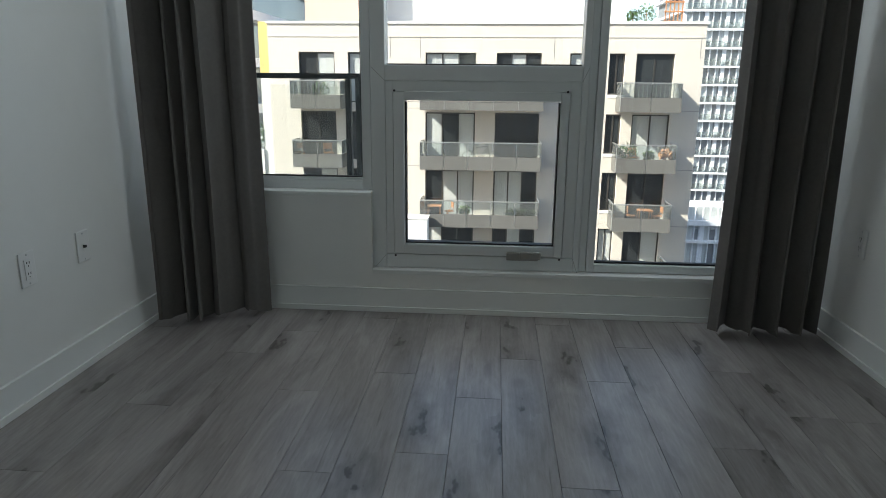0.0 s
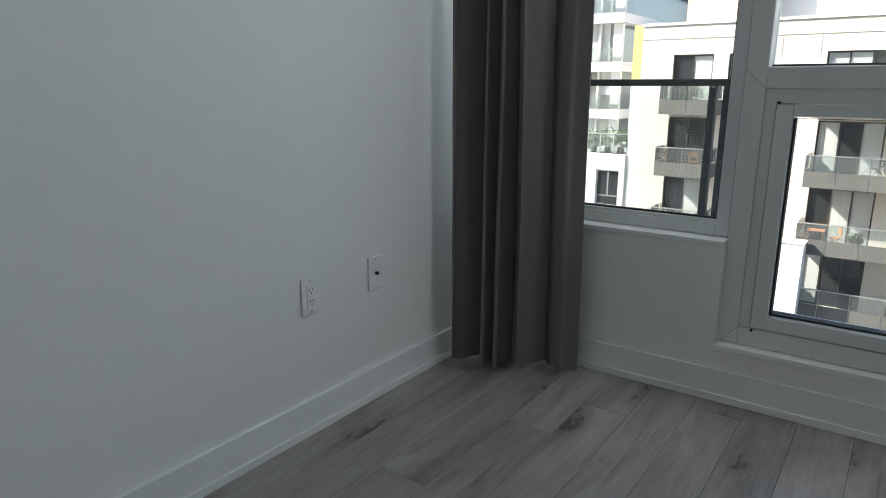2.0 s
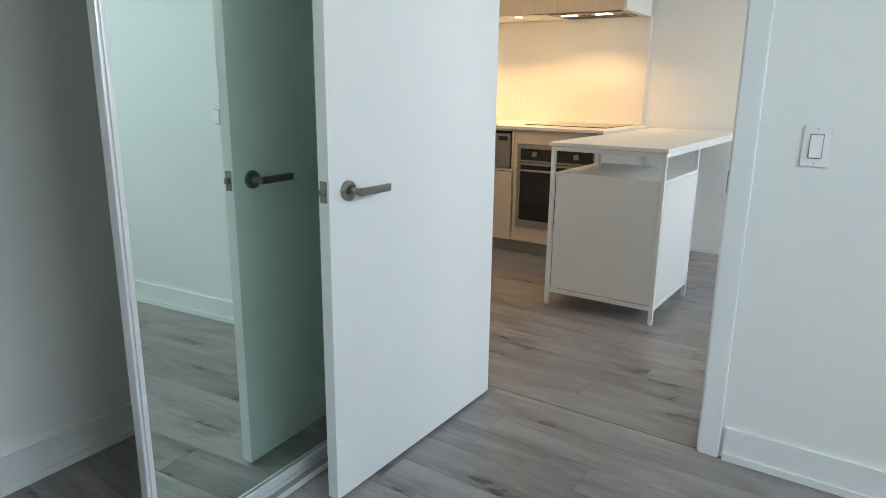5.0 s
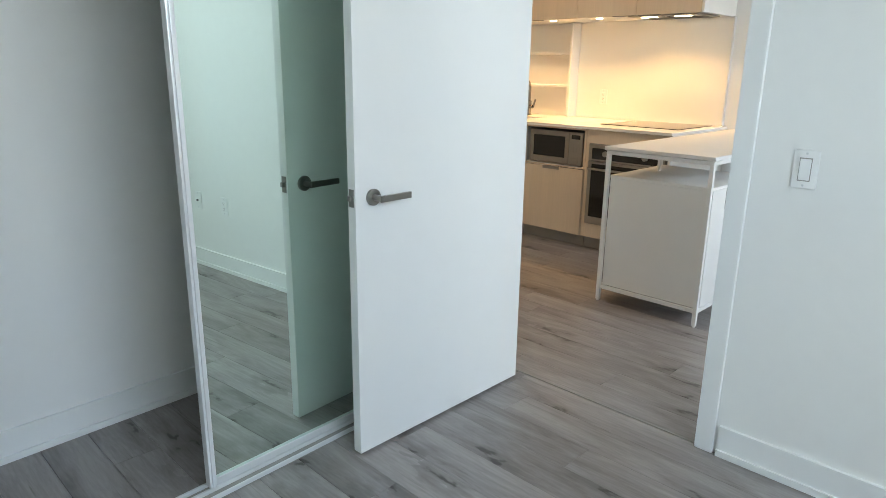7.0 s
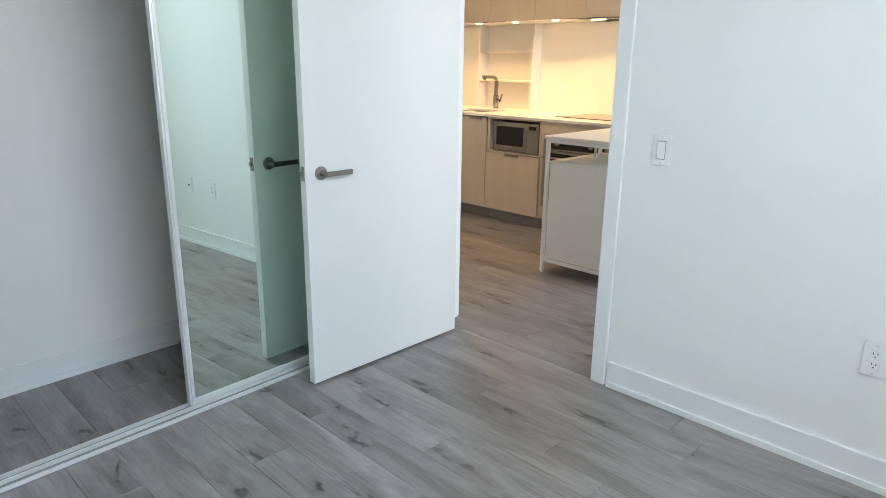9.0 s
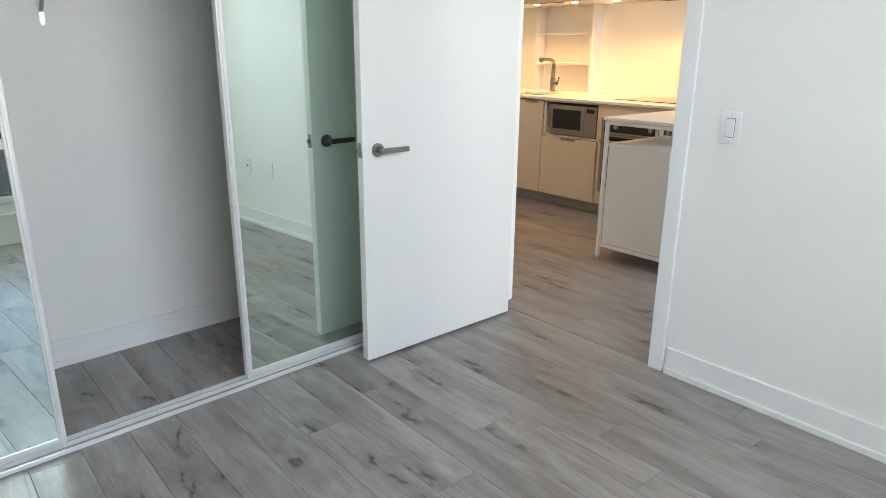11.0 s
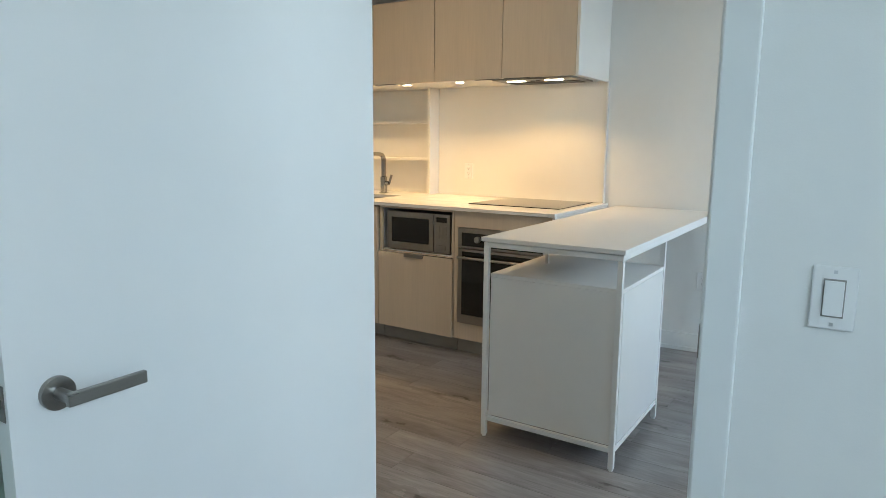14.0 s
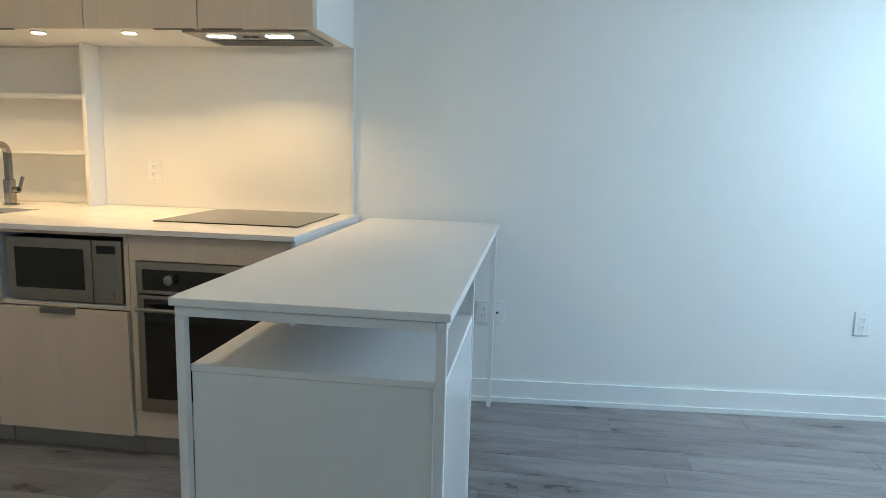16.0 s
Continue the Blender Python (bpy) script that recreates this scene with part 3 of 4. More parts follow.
for dims in ((-0.100, -0.060, 0.250, 1.020), (0.660, 0.700, 0.250, 1.020), (-0.0595, 0.6595, 0.250, 0.290), (-0.0595, 0.6595, 0.980, 1.020)):
    bar("sash_stop", (dims[0], dims[1], Y1 - 0.009, Y1 + 0.004, dims[2], dims[3]), M_PVC, window, bevel=0)
for x, z in ((-0.084, 1.010), (0.672, 1.010), (-0.084, 0.262), (0.672, 0.262)):
    bm = bmesh.new()
    tube(bm, [(x, Y0 + 0.006, z), (x, Y0 - 0.002, z)], 0.005, 10)
    part("hole_cap", bm, M_SLOT, window, "small black cap")
latch = bar("window_handle", (0.43, 0.575, Y0 - 0.022, Y0, 0.256, 0.294), M_TOE, window, "grey cast window handle", 0.006)
bar("grip", (0.49, 0.585, Y0 - 0.040, Y0 - 0.022, 0.266, 0.302), M_TOE, latch, bevel=0.006)
for x0, z0, x1, z1 in ((-0.188, 0.192, -0.125, 0.268), (0.758, 0.192, 0.732, 0.268), (-0.186, 1.110, -0.125, 1.052), (0.758, 1.110, 0.732, 1.052)):
    bm = bmesh.new()
    tube(bm, [(x0, Y0 - 0.0003, z0), (x1, Y0 - 0.0003, z1)], 0.0011, 4)
    part("mitre_joint", bm, M_TOE, window)
# right light
frame_bars(window, 0.797, 1.70, 0.204, 2.40, 0.036, NORTH + 0.05, Y1)
bar("gasket", (0.833, 1.664, NORTH + 0.075, NORTH + 0.10, 0.240, 0.249), M_SLOT, window, bevel=0)
pane(window, 0.833, 1.664, NORTH + 0.108, 0.237, 2.364)
sill = thing("window_sill", (0.3, NORTH, 0.5), "white painted stepped window sill boards", "sill", kind="structure")
bar("sill_board", (-1.13, -0.188, NORTH - 0.008, NORTH + 0.06, 0.544, 0.562), M_TRIM, sill, bevel=0.003)
bar("sill_board", (-0.188, 1.70, NORTH - 0.008, NORTH + 0.05, 0.182, 0.202), M_TRIM, sill, bevel=0.003)
# living room window
window2 = thing("window_2", (-3.15, NORTH + 0.1, 0.2), "white vinyl living room window", "window", kind="structure")
frame_bars(window2, -3.95, -2.35, 0.2, 2.40, 0.05, NORTH + 0.06, Y1)
pane(window2, -3.90, -2.40, NORTH + 0.10, 0.25, 2.35)


# ---- curtains ----
def curtain(x0, x1, y, pleats, seed, flare, slant=0.0):
    """Heavy cloth hung in uneven pleats from the ceiling to just above the floor."""
    root = thing("curtain", ((x0 + x1) / 2, y, 0.03), "full-length dark grey blackout curtain hanging in pleats", "curtain", "window curtains")
    bm = bmesh.new()
    cols, rows_ = 150, 26
    folds = len(pleats)
    knots = [p[0] for p in pleats]
    total = sum(knots)
    ends = [sum(knots[:i]) / total for i in range(folds + 1)]
    amp = [p[1] for p in pleats]
    grid = []
    for side in (0, 1):
        layer = []
        for j in range(rows_ + 1):
            h = j / rows_
            z = 0.022 + h * (TOP - 0.024)
            line = []
            for i in range(cols + 1):
                u = i / cols
                k = max(q for q in range(folds) if ends[q] <= u + 1e-9)
                w = min((u - ends[k]) / (ends[k + 1] - ends[k]), 1)
                wave = amp[k] * (math.sin(math.pi * w) ** 0.7) * (1 if k % 2 else -1) * (0.75 + 0.35 * (1 - h))
                sway = 0.008 * math.sin(5 * h + 9 * u + seed) + 0.004 * noise.noise(Vector((u * 9, h * 6, seed)))
                spread = 1 + flare * (1 - h)
                x = (x0 + x1) / 2 + (u - 0.5) * (x1 - x0) * spread + 0.012 * math.sin(2 * math.pi * w) + 0.004 * math.sin(7 * h + k)
                line.append(bm.verts.new((x, y + slant * (u - 0.5) + wave + sway + side * 0.004, z + (0.008 * math.sin(3 * w + k) if j == 0 else 0))))
            layer.append(line)
        grid.append(layer)
    for side in (0, 1):
        for j in range(rows_):
            for i in range(cols):
                g = grid[side]
                bm.faces.new((g[j][i], g[j][i + 1], g[j + 1][i + 1], g[j + 1][i]))
    a, b = grid
    for i in range(cols):
        bm.faces.new((a[0][i], a[0][i + 1], b[0][i + 1], b[0][i]))
        bm.faces.new((a[-1][i], a[-1][i + 1], b[-1][i + 1], b[-1][i]))
    for j in range(rows_):
        bm.faces.new((a[j][0], a[j + 1][0], b[j + 1][0], b[j][0]))
        bm.faces.new((a[j][-1], a[j + 1][-1], b[j + 1][-1], b[j][-1]))
    part("cloth", bm, M_CURTAIN, root, smooth=True)


curtain(-1.085, -0.66, 3.115, [(1.0, 0.035), (1.1, 0.05), (0.5, 0.06), (0.35, 0.05), (0.4, 0.06), (0.4, 0.05), (1.3, 0.05), (1.0, 0.04), (1.6, 0.012)], 3, 0.04, 0.19)
curtain(1.315, 1.735, 3.14, [(0.7, 0.05), (1.3, 0.06), (0.8, 0.04), (1.2, 0.07), (0.5, 0.05), (0.9, 0.05), (0.5, 0.06), (1.1, 0.05)], 8, 0.06)


# ---- kitchen: wall cabinets ----
SEAMS = [0.119, -0.382, -0.885, -1.40, -1.91, -2.42]
UPF, UPB, UPT = -3.50, 1.705, 2.24
for i, (y1, y0) in enumerate(zip(SEAMS, SEAMS[1:])):
    cab = thing("wall_cabinet", (-3.76, (y0 + y1) / 2, UPB), "pale oak wall cabinet with a slim dark edge pull", "cabinet", "wall cabinets")
    bar("body", (KWEST, UPF - 0.021, y0 + 0.001, y1 - 0.001 - (0.018 if i == 0 else 0), UPB, UPT), M_WHITELAM, cab)
    if i == 0:
        bar("end_panel", (KWEST, UPF - 0.002, y1 - 0.018, y1, UPB - 0.004, UPT), M_WHITELAM, cab, "white laminate end panel")
    front = bar("door", (UPF - 0.020, UPF, y0 + 0.002, y1 - (0.020 if i == 0 else 0.002), UPB - 0.004, UPT), M_OAK, cab, bevel=0.0015)
    a = y0 + 0.02 if i % 2 == 0 else y1 - 0.19
    bar("pull", (UPF - 0.012, UPF + 0.006, a, a + 0.17, UPB - 0.008, UPB - 0.0045), M_BRONZE, front, "dark metal edge pull", 0.001)

for y in (-2.05, -1.61, -1.175, -0.745):
    puck = thing("puck_light", (-3.60, y, UPB), "round warm under-cabinet puck light", "light", "under-cabinet lights")
    bm = bmesh.new()
    tube(bm, [(-3.60, y, UPB - 0.006), (-3.60, y, UPB - 0.0005)], 0.034, 24)
    part("trim_ring", bm, M_TRACK, puck, smooth=True)
    bm = bmesh.new()
    tube(bm, [(-3.60, y, UPB - 0.008), (-3.60, y, UPB - 0.0065)], 0.027, 24)
    part("lens", bm, M_LED, puck, "glowing warm lens")
    lamp("puck_lamp", "AREA", 0.36, WARM, pose(-3.60, y, UPB - 0.010), size=0.05, spread=radians(108))

hood = thing("range_hood", (-3.71, -0.21, UPB), "slim stainless built-in range hood with two lights", "range hood")
bar("hood_plate", (-3.90, -3.545, -0.475, 0.062, UPB - 0.012, UPB - 0.001), M_STEEL, hood, bevel=0.003)
bar("grille", (-3.86, -3.72, -0.44, 0.03, UPB - 0.015, UPB - 0.012), M_DARK, hood)
for y in (-0.35, -0.09):
    bar("lens", (-3.66, -3.62, y - 0.055, y + 0.055, UPB - 0.0145, UPB - 0.012), M_LED, hood, "glowing warm lens", 0.0)
    lamp("hood_lamp", "AREA", 0.38, WARM, pose(-3.64, y, UPB - 0.017), size=0.08, spread=radians(120))
for y in (-0.24, -0.20):
    bar("button", (-3.655, -3.635, y - 0.012, y + 0.012, UPB - 0.016, UPB - 0.012), M_DARK, hood)

downlight = thing("ceiling_light", (-2.15, -0.87, TOP), "white flush ceiling light in the kitchen", "light")
bm = bmesh.new()
tube(bm, [(-2.15, -0.87, TOP - 0.03), (-2.15, -0.87, TOP - 0.0005)], 0.07, 32)
part("rim", bm, M_PLATE, downlight, smooth=True)
bm = bmesh.new()
tube(bm, [(-2.15, -0.87, TOP - 0.034), (-2.15, -0.87, TOP - 0.0305)], 0.055, 32)
part("diffuser", bm, M_LED, downlight, "glowing warm diffuser")
lamp("ceiling_lamp", "AREA", 2.2, (1.0, 0.68, 0.36), pose(-2.15, -0.87, TOP - 0.037), size=0.06)

# splash, open shelves
splash = thing("backsplash", (KWEST, -0.5, 0.93), "glossy white backsplash panel above the counter", "backsplash")
bar("splash_panel", (KWEST, KWEST + 0.026, -1.174, 0.120, 0.921, UPB), M_SPLASH, splash)
bar("edge_trim", (KWEST, KWEST + 0.030, 0.1205, 0.130, 0.921, UPB), M_ALU, splash)
plate("power_outlet", "white duplex power outlet on the backsplash", (KWEST + 0.026, -0.905, 1.10), 1, 0, "duplex")
niche = thing("open_shelf", (-3.9, -1.53, 0.921), "white open shelf niche beside the sink", "shelf")
bar("back_panel", (KWEST, KWEST + 0.012, -1.855, -1.198, 0.921, UPB - 0.001), M_WHITELAM, niche)
bar("side_panel", (KWEST, -3.885, -1.197, -1.175, 0.921, UPB - 0.001), M_WHITELAM, niche)
bar("side_panel", (KWEST, -3.885, -1.877, -1.856, 0.921, UPB - 0.001), M_WHITELAM, niche)
for z in (1.18, 1.455):
    bar("shelf", (KWEST + 0.0125, -3.897, -1.8555, -1.1975, z - 0.009, z + 0.009), M_WHITELAM, niche)
bar("splash_panel", (KWEST, KWEST + 0.026, -3.19, -1.878, 0.921, UPB), M_SPLASH, splash)

# base cabinets
FRONT, BASE = -3.17, 0.098


def base_unit(y0, y1, label):
    unit = thing("base_cabinet", (-3.6, (y0 + y1) / 2, 0), label, "cabinet", "base cabinets")
    bar("toe_kick", (FRONT - 0.075, FRONT - 0.055, y0 + 0.001, y1 - 0.001, 0.0, BASE), M_TOE, unit, "grey toe kick")
    return unit


def edge_pull(front, y0, y1, z):
    bar("pull", (FRONT - 0.002, FRONT + 0.027, y0, y1, z - 0.003, z), M_STEEL, front, "slim steel edge pull", 0.001)
    bar("pull_lip", (FRONT + 0.0165, FRONT + 0.027, y0, y1, z - 0.022, z - 0.0031), M_STEEL, front, "", 0.001)


unit = base_unit(-0.509, 0.15, "pale oak base cabinet around the built-in oven")
bar("body", (KWEST, FRONT - 0.55, -0.508, 0.131, BASE, 0.893), M_WHITELAM, unit)
bar("end_panel", (KWEST, FRONT, 0.132, 0.150, 0.0, 0.897), M_WHITELAM, unit, "white laminate end panel")
bar("top_filler", (FRONT - 0.02, FRONT, -0.507, 0.131, 0.80, 0.895), M_OAK, unit, "pale oak filler above the oven")
bar("bottom_filler", (FRONT - 0.02, FRONT, -0.507, 0.131, BASE, 0.204), M_OAK, unit)
bar("side_filler", (FRONT - 0.02, FRONT, -0.507, -0.478, 0.205, 0.799), M_OAK, unit)

unit = base_unit(-1.092, -0.511, "pale oak base cabinet with a microwave niche and drawer")
holes_bm = bmesh.new()
holes(holes_bm, "x", -1.091, -0.512, BASE, 0.895, FRONT - 0.022, FRONT - 0.004, [(-1.070, -0.530, 0.605, 0.885), (-1.085, -0.515, BASE + 0.01, 0.600)])
part("face_frame", holes_bm, M_OAK, unit)
bar("niche_floor", (FRONT - 0.45, FRONT - 0.022, -1.085, -0.515, 0.600, 0.612), M_WHITELAM, unit)
bar("niche_back", (FRONT - 0.47, FRONT - 0.452, -1.085, -0.515, 0.10, 0.89), M_DARK, unit)
for y in (-1.0905, -0.5255):
    bar("niche_side", (FRONT - 0.45, FRONT - 0.0225, y, y + 0.013, 0.613, 0.89), M_WHITELAM, unit)
front = bar("drawer_front", (FRONT - 0.003, FRONT + 0.016, -1.090, -0.514, BASE + 0.002, 0.596), M_OAK, unit, bevel=0.0015)
edge_pull(front, -0.875, -0.730, 0.600)

for y0, y1 in ((-1.695, -1.095), (-2.30, -1.698), (-2.90, -2.303)):
    unit = base_unit(y0, y1, "pale oak base cabinet with a plain door")
    bar("body", (KWEST, FRONT - 0.56, y0 + 0.001, y1 - 0.001, BASE, 0.893) if y1 > -1.2 else (KWEST, FRONT - 0.021, y0 + 0.001, y1 - 0.001, BASE, 0.893), M_WHITELAM, unit)
    front = bar("door", (FRONT - 0.003, FRONT + 0.016, y0 + 0.002, y1 - 0.002, BASE + 0.002, 0.888), M_OAK, unit, bevel=0.0015)
    edge_pull(front, y1 - 0.19, y1 - 0.05, 0.892)

# worktop with sink cut-out
worktop = thing("worktop", (-3.6, -1.4, 0.9), "thin white quartz kitchen worktop", "countertop")
bm = bmesh.new()
holes(bm, "z", KWEST, FRONT + 0.022, -2.95, 0.155, 0.900, 0.920, [(-3.66, -3.30, -1.76, -1.27)])
part("slab", bm, M_QUARTZ, worktop)
bar("front_shadow_rail", (FRONT - 0.012, FRONT + 0.004, -2.95, 0.150, 0.896, 0.8995), M_STEEL, worktop)
sink = thing("sink", (-3.48, -1.51, 0.75), "undermount stainless kitchen sink", "sink")
bar("basin_floor", (-3.66, -3.30, -1.76, -1.27, 0.712, 0.718), M_STEEL, sink)
for dims in ((-3.672, -3.661, -1.772, -1.258), (-3.299, -3.288, -1.772, -1.258)):
    bar("basin_wall", (*dims, 0.712, 0.899), M_STEEL, sink)
for dims in ((-1.772, -1.761), (-1.269, -1.258)):
    bar("basin_wall", (-3.6605, -3.2995, *dims, 0.712, 0.899), M_STEEL, sink)
faucet = thing("faucet", (-3.80, -1.545, 0.92), "square chrome kitchen faucet with a bent spout", "faucet")
FX, FY = -3.80, -1.545
bm = bmesh.new()
box(bm, FX - 0.026, FX + 0.026, FY - 0.026, FY + 0.026, 0.920, 0.926)
part("base_plate", bm, M_CHROME, faucet, bevel=0.002)
bar("lower_body", (FX - 0.019, FX + 0.019, FY - 0.019, FY + 0.019, 0.926, 1.045), M_CHROME, faucet, bevel=0.003)
bm = bmesh.new()
bend = [(FX, FY, 1.045), (FX, FY, 1.165)] + [(FX + 0.05 - 0.05 * math.cos(a), FY, 1.165 + 0.05 * math.sin(a)) for a in (0.35, 0.7, 1.05, 1.4)] + [(FX + 0.07, FY, 1.218), (FX + 0.20, FY, 1.222)]
tube(bm, bend, 0.019, 4)
spout = part("spout", bm, M_CHROME, faucet, bevel=0.002)
bar("nozzle", (FX + 0.165, FX + 0.195, FY - 0.012, FY + 0.012, 1.190, 1.210), M_CHROME, spout, bevel=0.003)
bm = bmesh.new()
tube(bm, [(FX, FY + 0.018, 0.995), (FX, FY + 0.05, 0.995)], 0.016, 16)
valve = part("valve", bm, M_CHROME, faucet, smooth=True)
bm = bmesh.new()
tube(bm, [(FX, FY + 0.05, 0.99), (FX, FY + 0.075, 1.06)], 0.011, 4, 0.5)
part("lever", bm, M_CHROME, valve)

cooktop = thing("cooktop", (-3.67, -0.23, 0.92), "black glass induction cooktop set on the worktop", "cooktop")
bar("glass_plate", (-3.955, -3.395, -0.545, 0.075, 0.9205, 0.9255), M_BLACKGLASS, cooktop, bevel=0.0015)

# oven
oven = thing("oven", (-3.4, -0.17, 0.205), "built-in stainless oven with a black glass door", "oven")
OY0, OY1 = -0.474, 0.121
bar("oven_body", (FRONT - 0.545, FRONT - 0.02, OY0 + 0.003, OY1 - 0.003, 0.206, 0.797), M_DARK, oven)
panel = bar("control_panel", (FRONT - 0.019, FRONT + 0.014, OY0, OY1, 0.676, 0.797), M_STEEL, oven, "stainless control panel", 0.002)
bar("display_glass", (FRONT + 0.0145, FRONT + 0.016, OY0 + 0.028, OY1 - 0.028, 0.690, 0.770), M_BLACKGLASS, panel, "", 0.0005)
for y in (-0.33, -0.02):
    bm = bmesh.new()
    tube(bm, [(FRONT + 0.016, y, 0.735), (FRONT + 0.040, y, 0.735)], 0.019, 24)
    part("knob", bm, M_STEEL, panel, "steel control knob", 0.0015, True)
odoor = bar("oven_door", (FRONT - 0.019, FRONT + 0.014, OY0, OY1, 0.206, 0.670), M_STEEL, oven, "stainless framed oven door", 0.002)
bar("door_glass", (FRONT + 0.0145, FRONT + 0.016, OY0 + 0.030, OY1 - 0.030, 0.262, 0.655), M_BLACKGLASS, odoor, "", 0.0005)
bm = bmesh.new()
tube(bm, [(FRONT + 0.052, OY0 + 0.02, 0.622), (FRONT + 0.052, OY1 - 0.02, 0.622)], 0.0085, 14)
part("handle_bar", bm, M_STEEL, odoor, "steel bar handle", smooth=True)
for y in (OY0 + 0.05, OY1 - 0.05):
    bm = bmesh.new()
    tube(bm, [(FRONT + 0.014, y, 0.622), (FRONT + 0.052, y, 0.622)], 0.006, 10)
    part("handle_post", bm, M_STEEL, odoor, smooth=True)

# microwave
mw = thing("microwave", (-3.35, -0.79, 0.612), "countertop stainless microwave standing in the cabinet niche", "microwave")
MX = FRONT - 0.012
bar("case", (MX - 0.36, MX - 0.025, -1.035, -0.548, 0.620, 0.866), M_DARK, mw, bevel=0.004)
mdoor = bar("door", (MX - 0.024, MX, -1.035, -0.672, 0.620, 0.866), M_STEEL, mw, "brushed stainless microwave door", 0.004)
bar("door_window", (MX + 0.0002, MX + 0.002, -0.998, -0.705, 0.668, 0.828), M_BLACKGLASS, mdoor, "", 0.0008)
mpan = bar("control_panel", (MX - 0.024, MX, -0.669, -0.548, 0.620, 0.866), M_STEEL, mw, "stainless keypad panel", 0.004)
bar("display", (MX + 0.0002, MX + 0.002, -0.648, -0.572, 0.815, 0.846), M_BLACKGLASS, mpan, "", 0.0005)
for r in range(4):
    for c in range(3):
        bar("key", (MX + 0.0002, MX + 0.0016, -0.646 + c * 0.026, -0.625 + c * 0.026, 0.780 - r * 0.022, 0.794 - r * 0.022), M_STEEL, mpan, "", 0.0)
bar("open_button", (MX + 0.0002, MX + 0.004, -0.640, -0.580, 0.640, 0.672), M_STEEL, mpan, "", 0.002)
for y in (-1.0, -0.58):
    bar("foot", (MX - 0.06, MX - 0.03, y - 0.012, y + 0.012, 0.612, 0.6205), M_DARK, mw)

bm = bmesh.new()
tube(bm, [(MX - 0.05, -0.541, 0.70), (MX - 0.02, -0.538, 0.72), (MX - 0.008, -0.536, 0.69), (MX - 0.01, -0.537, 0.64), (MX - 0.02, -0.540, 0.620)], 0.0045, 8)
part("power_cord", bm, M_OAK, mw, "loose beige power cord", smooth=True)

# ---- white desk ----
desk = thing("desk", (-3.1, 0.51, 0), "white metal-framed desk with a low cabinet underneath", "desk")
DX0, DX1, DY0, DY1 = -4.007, -2.232, 0.220, 0.835
bar("desktop", (DX0, DX1 + 0.006, DY0 - 0.006, DY1 + 0.006, 0.887, 0.906), M_WHITELAM, desk, "white laminate desktop", 0.002)
bar("top_frame", (DX0 + 0.004, DX1 - 0.004, DY0 + 0.003, DY0 + 0.025, 0.862, 0.8835), M_DESKMETAL, desk)
bar("top_frame", (DX0 + 0.004, DX1 - 0.004, DY1 - 0.025, DY1 - 0.003, 0.862, 0.8835), M_DESKMETAL, desk)
for x in (DX0 + 0.004, DX1 - 0.026):
    bar("top_frame", (x, x + 0.022, DY0 + 0.0255, DY1 - 0.0255, 0.862, 0.8835), M_DESKMETAL, desk)
for x in (DX0 + 0.004, -2.877, DX1 - 0.026):
    for y in (DY0 + 0.003, DY1 - 0.025):
        leg = bar("leg", (x, x + 0.022, y, y + 0.022, 0.008, 0.8615), M_DESKMETAL, desk, bevel=0.0015)
        bm = bmesh.new()
        tube(bm, [(x + 0.011, y + 0.011, 0), (x + 0.011, y + 0.011, 0.0085)], 0.009, 12)
        part("glide", bm, M_PLATE, leg, smooth=True)
cabinet = bar("cabinet_end", (-2.272, -2.254, DY0 + 0.030, DY1 - 0.030, 0.101, 0.730), M_WHITELAM, desk, "white cabinet panel", 0.0015)
bar("cabinet_back", (-2.877, -2.273, DY1 - 0.024, DY1 - 0.006, 0.101, 0.730), M_GLOSSLAM, desk, "glossy white cabinet panel", 0.0015)
bar("cabinet_front", (-2.854, -2.273, DY0 + 0.030, DY0 + 0.048, 0.101, 0.730), M_WHITELAM, desk, "", 0.0015)
bar("cabinet_end", (-2.876, -2.858, DY0 + 0.030, DY1 - 0.030, 0.101, 0.730), M_WHITELAM, desk, "", 0.0015)
bar("cabinet_top", (-2.876, -2.254, DY0 + 0.028, DY1 - 0.006, 0.7305, 0.747), M_WHITELAM, desk, "", 0.0015)
bar("cabinet_bottom", (-2.854, -2.276, DY0 + 0.050, DY1 - 0.028, 0.102, 0.118), M_WHITELAM, desk)
for y in (DY0 + 0.004, DY1 - 0.022):
    bar("bottom_rail", (-2.854, -2.259, y, y + 0.018, 0.078, 0.098), M_DESKMETAL, desk)
bar("bottom_rail", (-2.257, -2.237, DY0 + 0.026, DY1 - 0.026, 0.078, 0.098), M_DESKMETAL, desk)
bar("centre_post", (-2.622, -2.607, DY0 + 0.125, DY0 + 0.140, 0.7345, 0.8615), M_DESKMETAL, desk)
bar("centre_rail", (-2.876, -2.260, DY0 + 0.125, DY0 + 0.140, 0.862, 0.8835), M_DESKMETAL, desk)

# ---- outside: our own building, balcony rail ----
own = thing("tower_block", (8, -4, -22), "pale concrete body of the apartment tower itself", "building", kind="structure")
bar("upper_storeys", (-25, 40, -12, NORTH + 0.30, TOP + 0.14, 24.0), M_CONCRETE, own, bevel=0)
bar("lower_storeys", (-25, 40, -12, NORTH + 0.30, -22, -0.32), M_CONCRETE, own, bevel=0)
bar("side_storeys", (-25, KWEST - 0.45, -12, NORTH + 0.30, -0.319, TOP + 0.139), M_CONCRETE, own, bevel=0)
bar("side_storeys", (EAST + 0.25, 40, -12, NORTH + 0.30, -0.319, TOP + 0.139), M_CONCRETE, own, bevel=0)
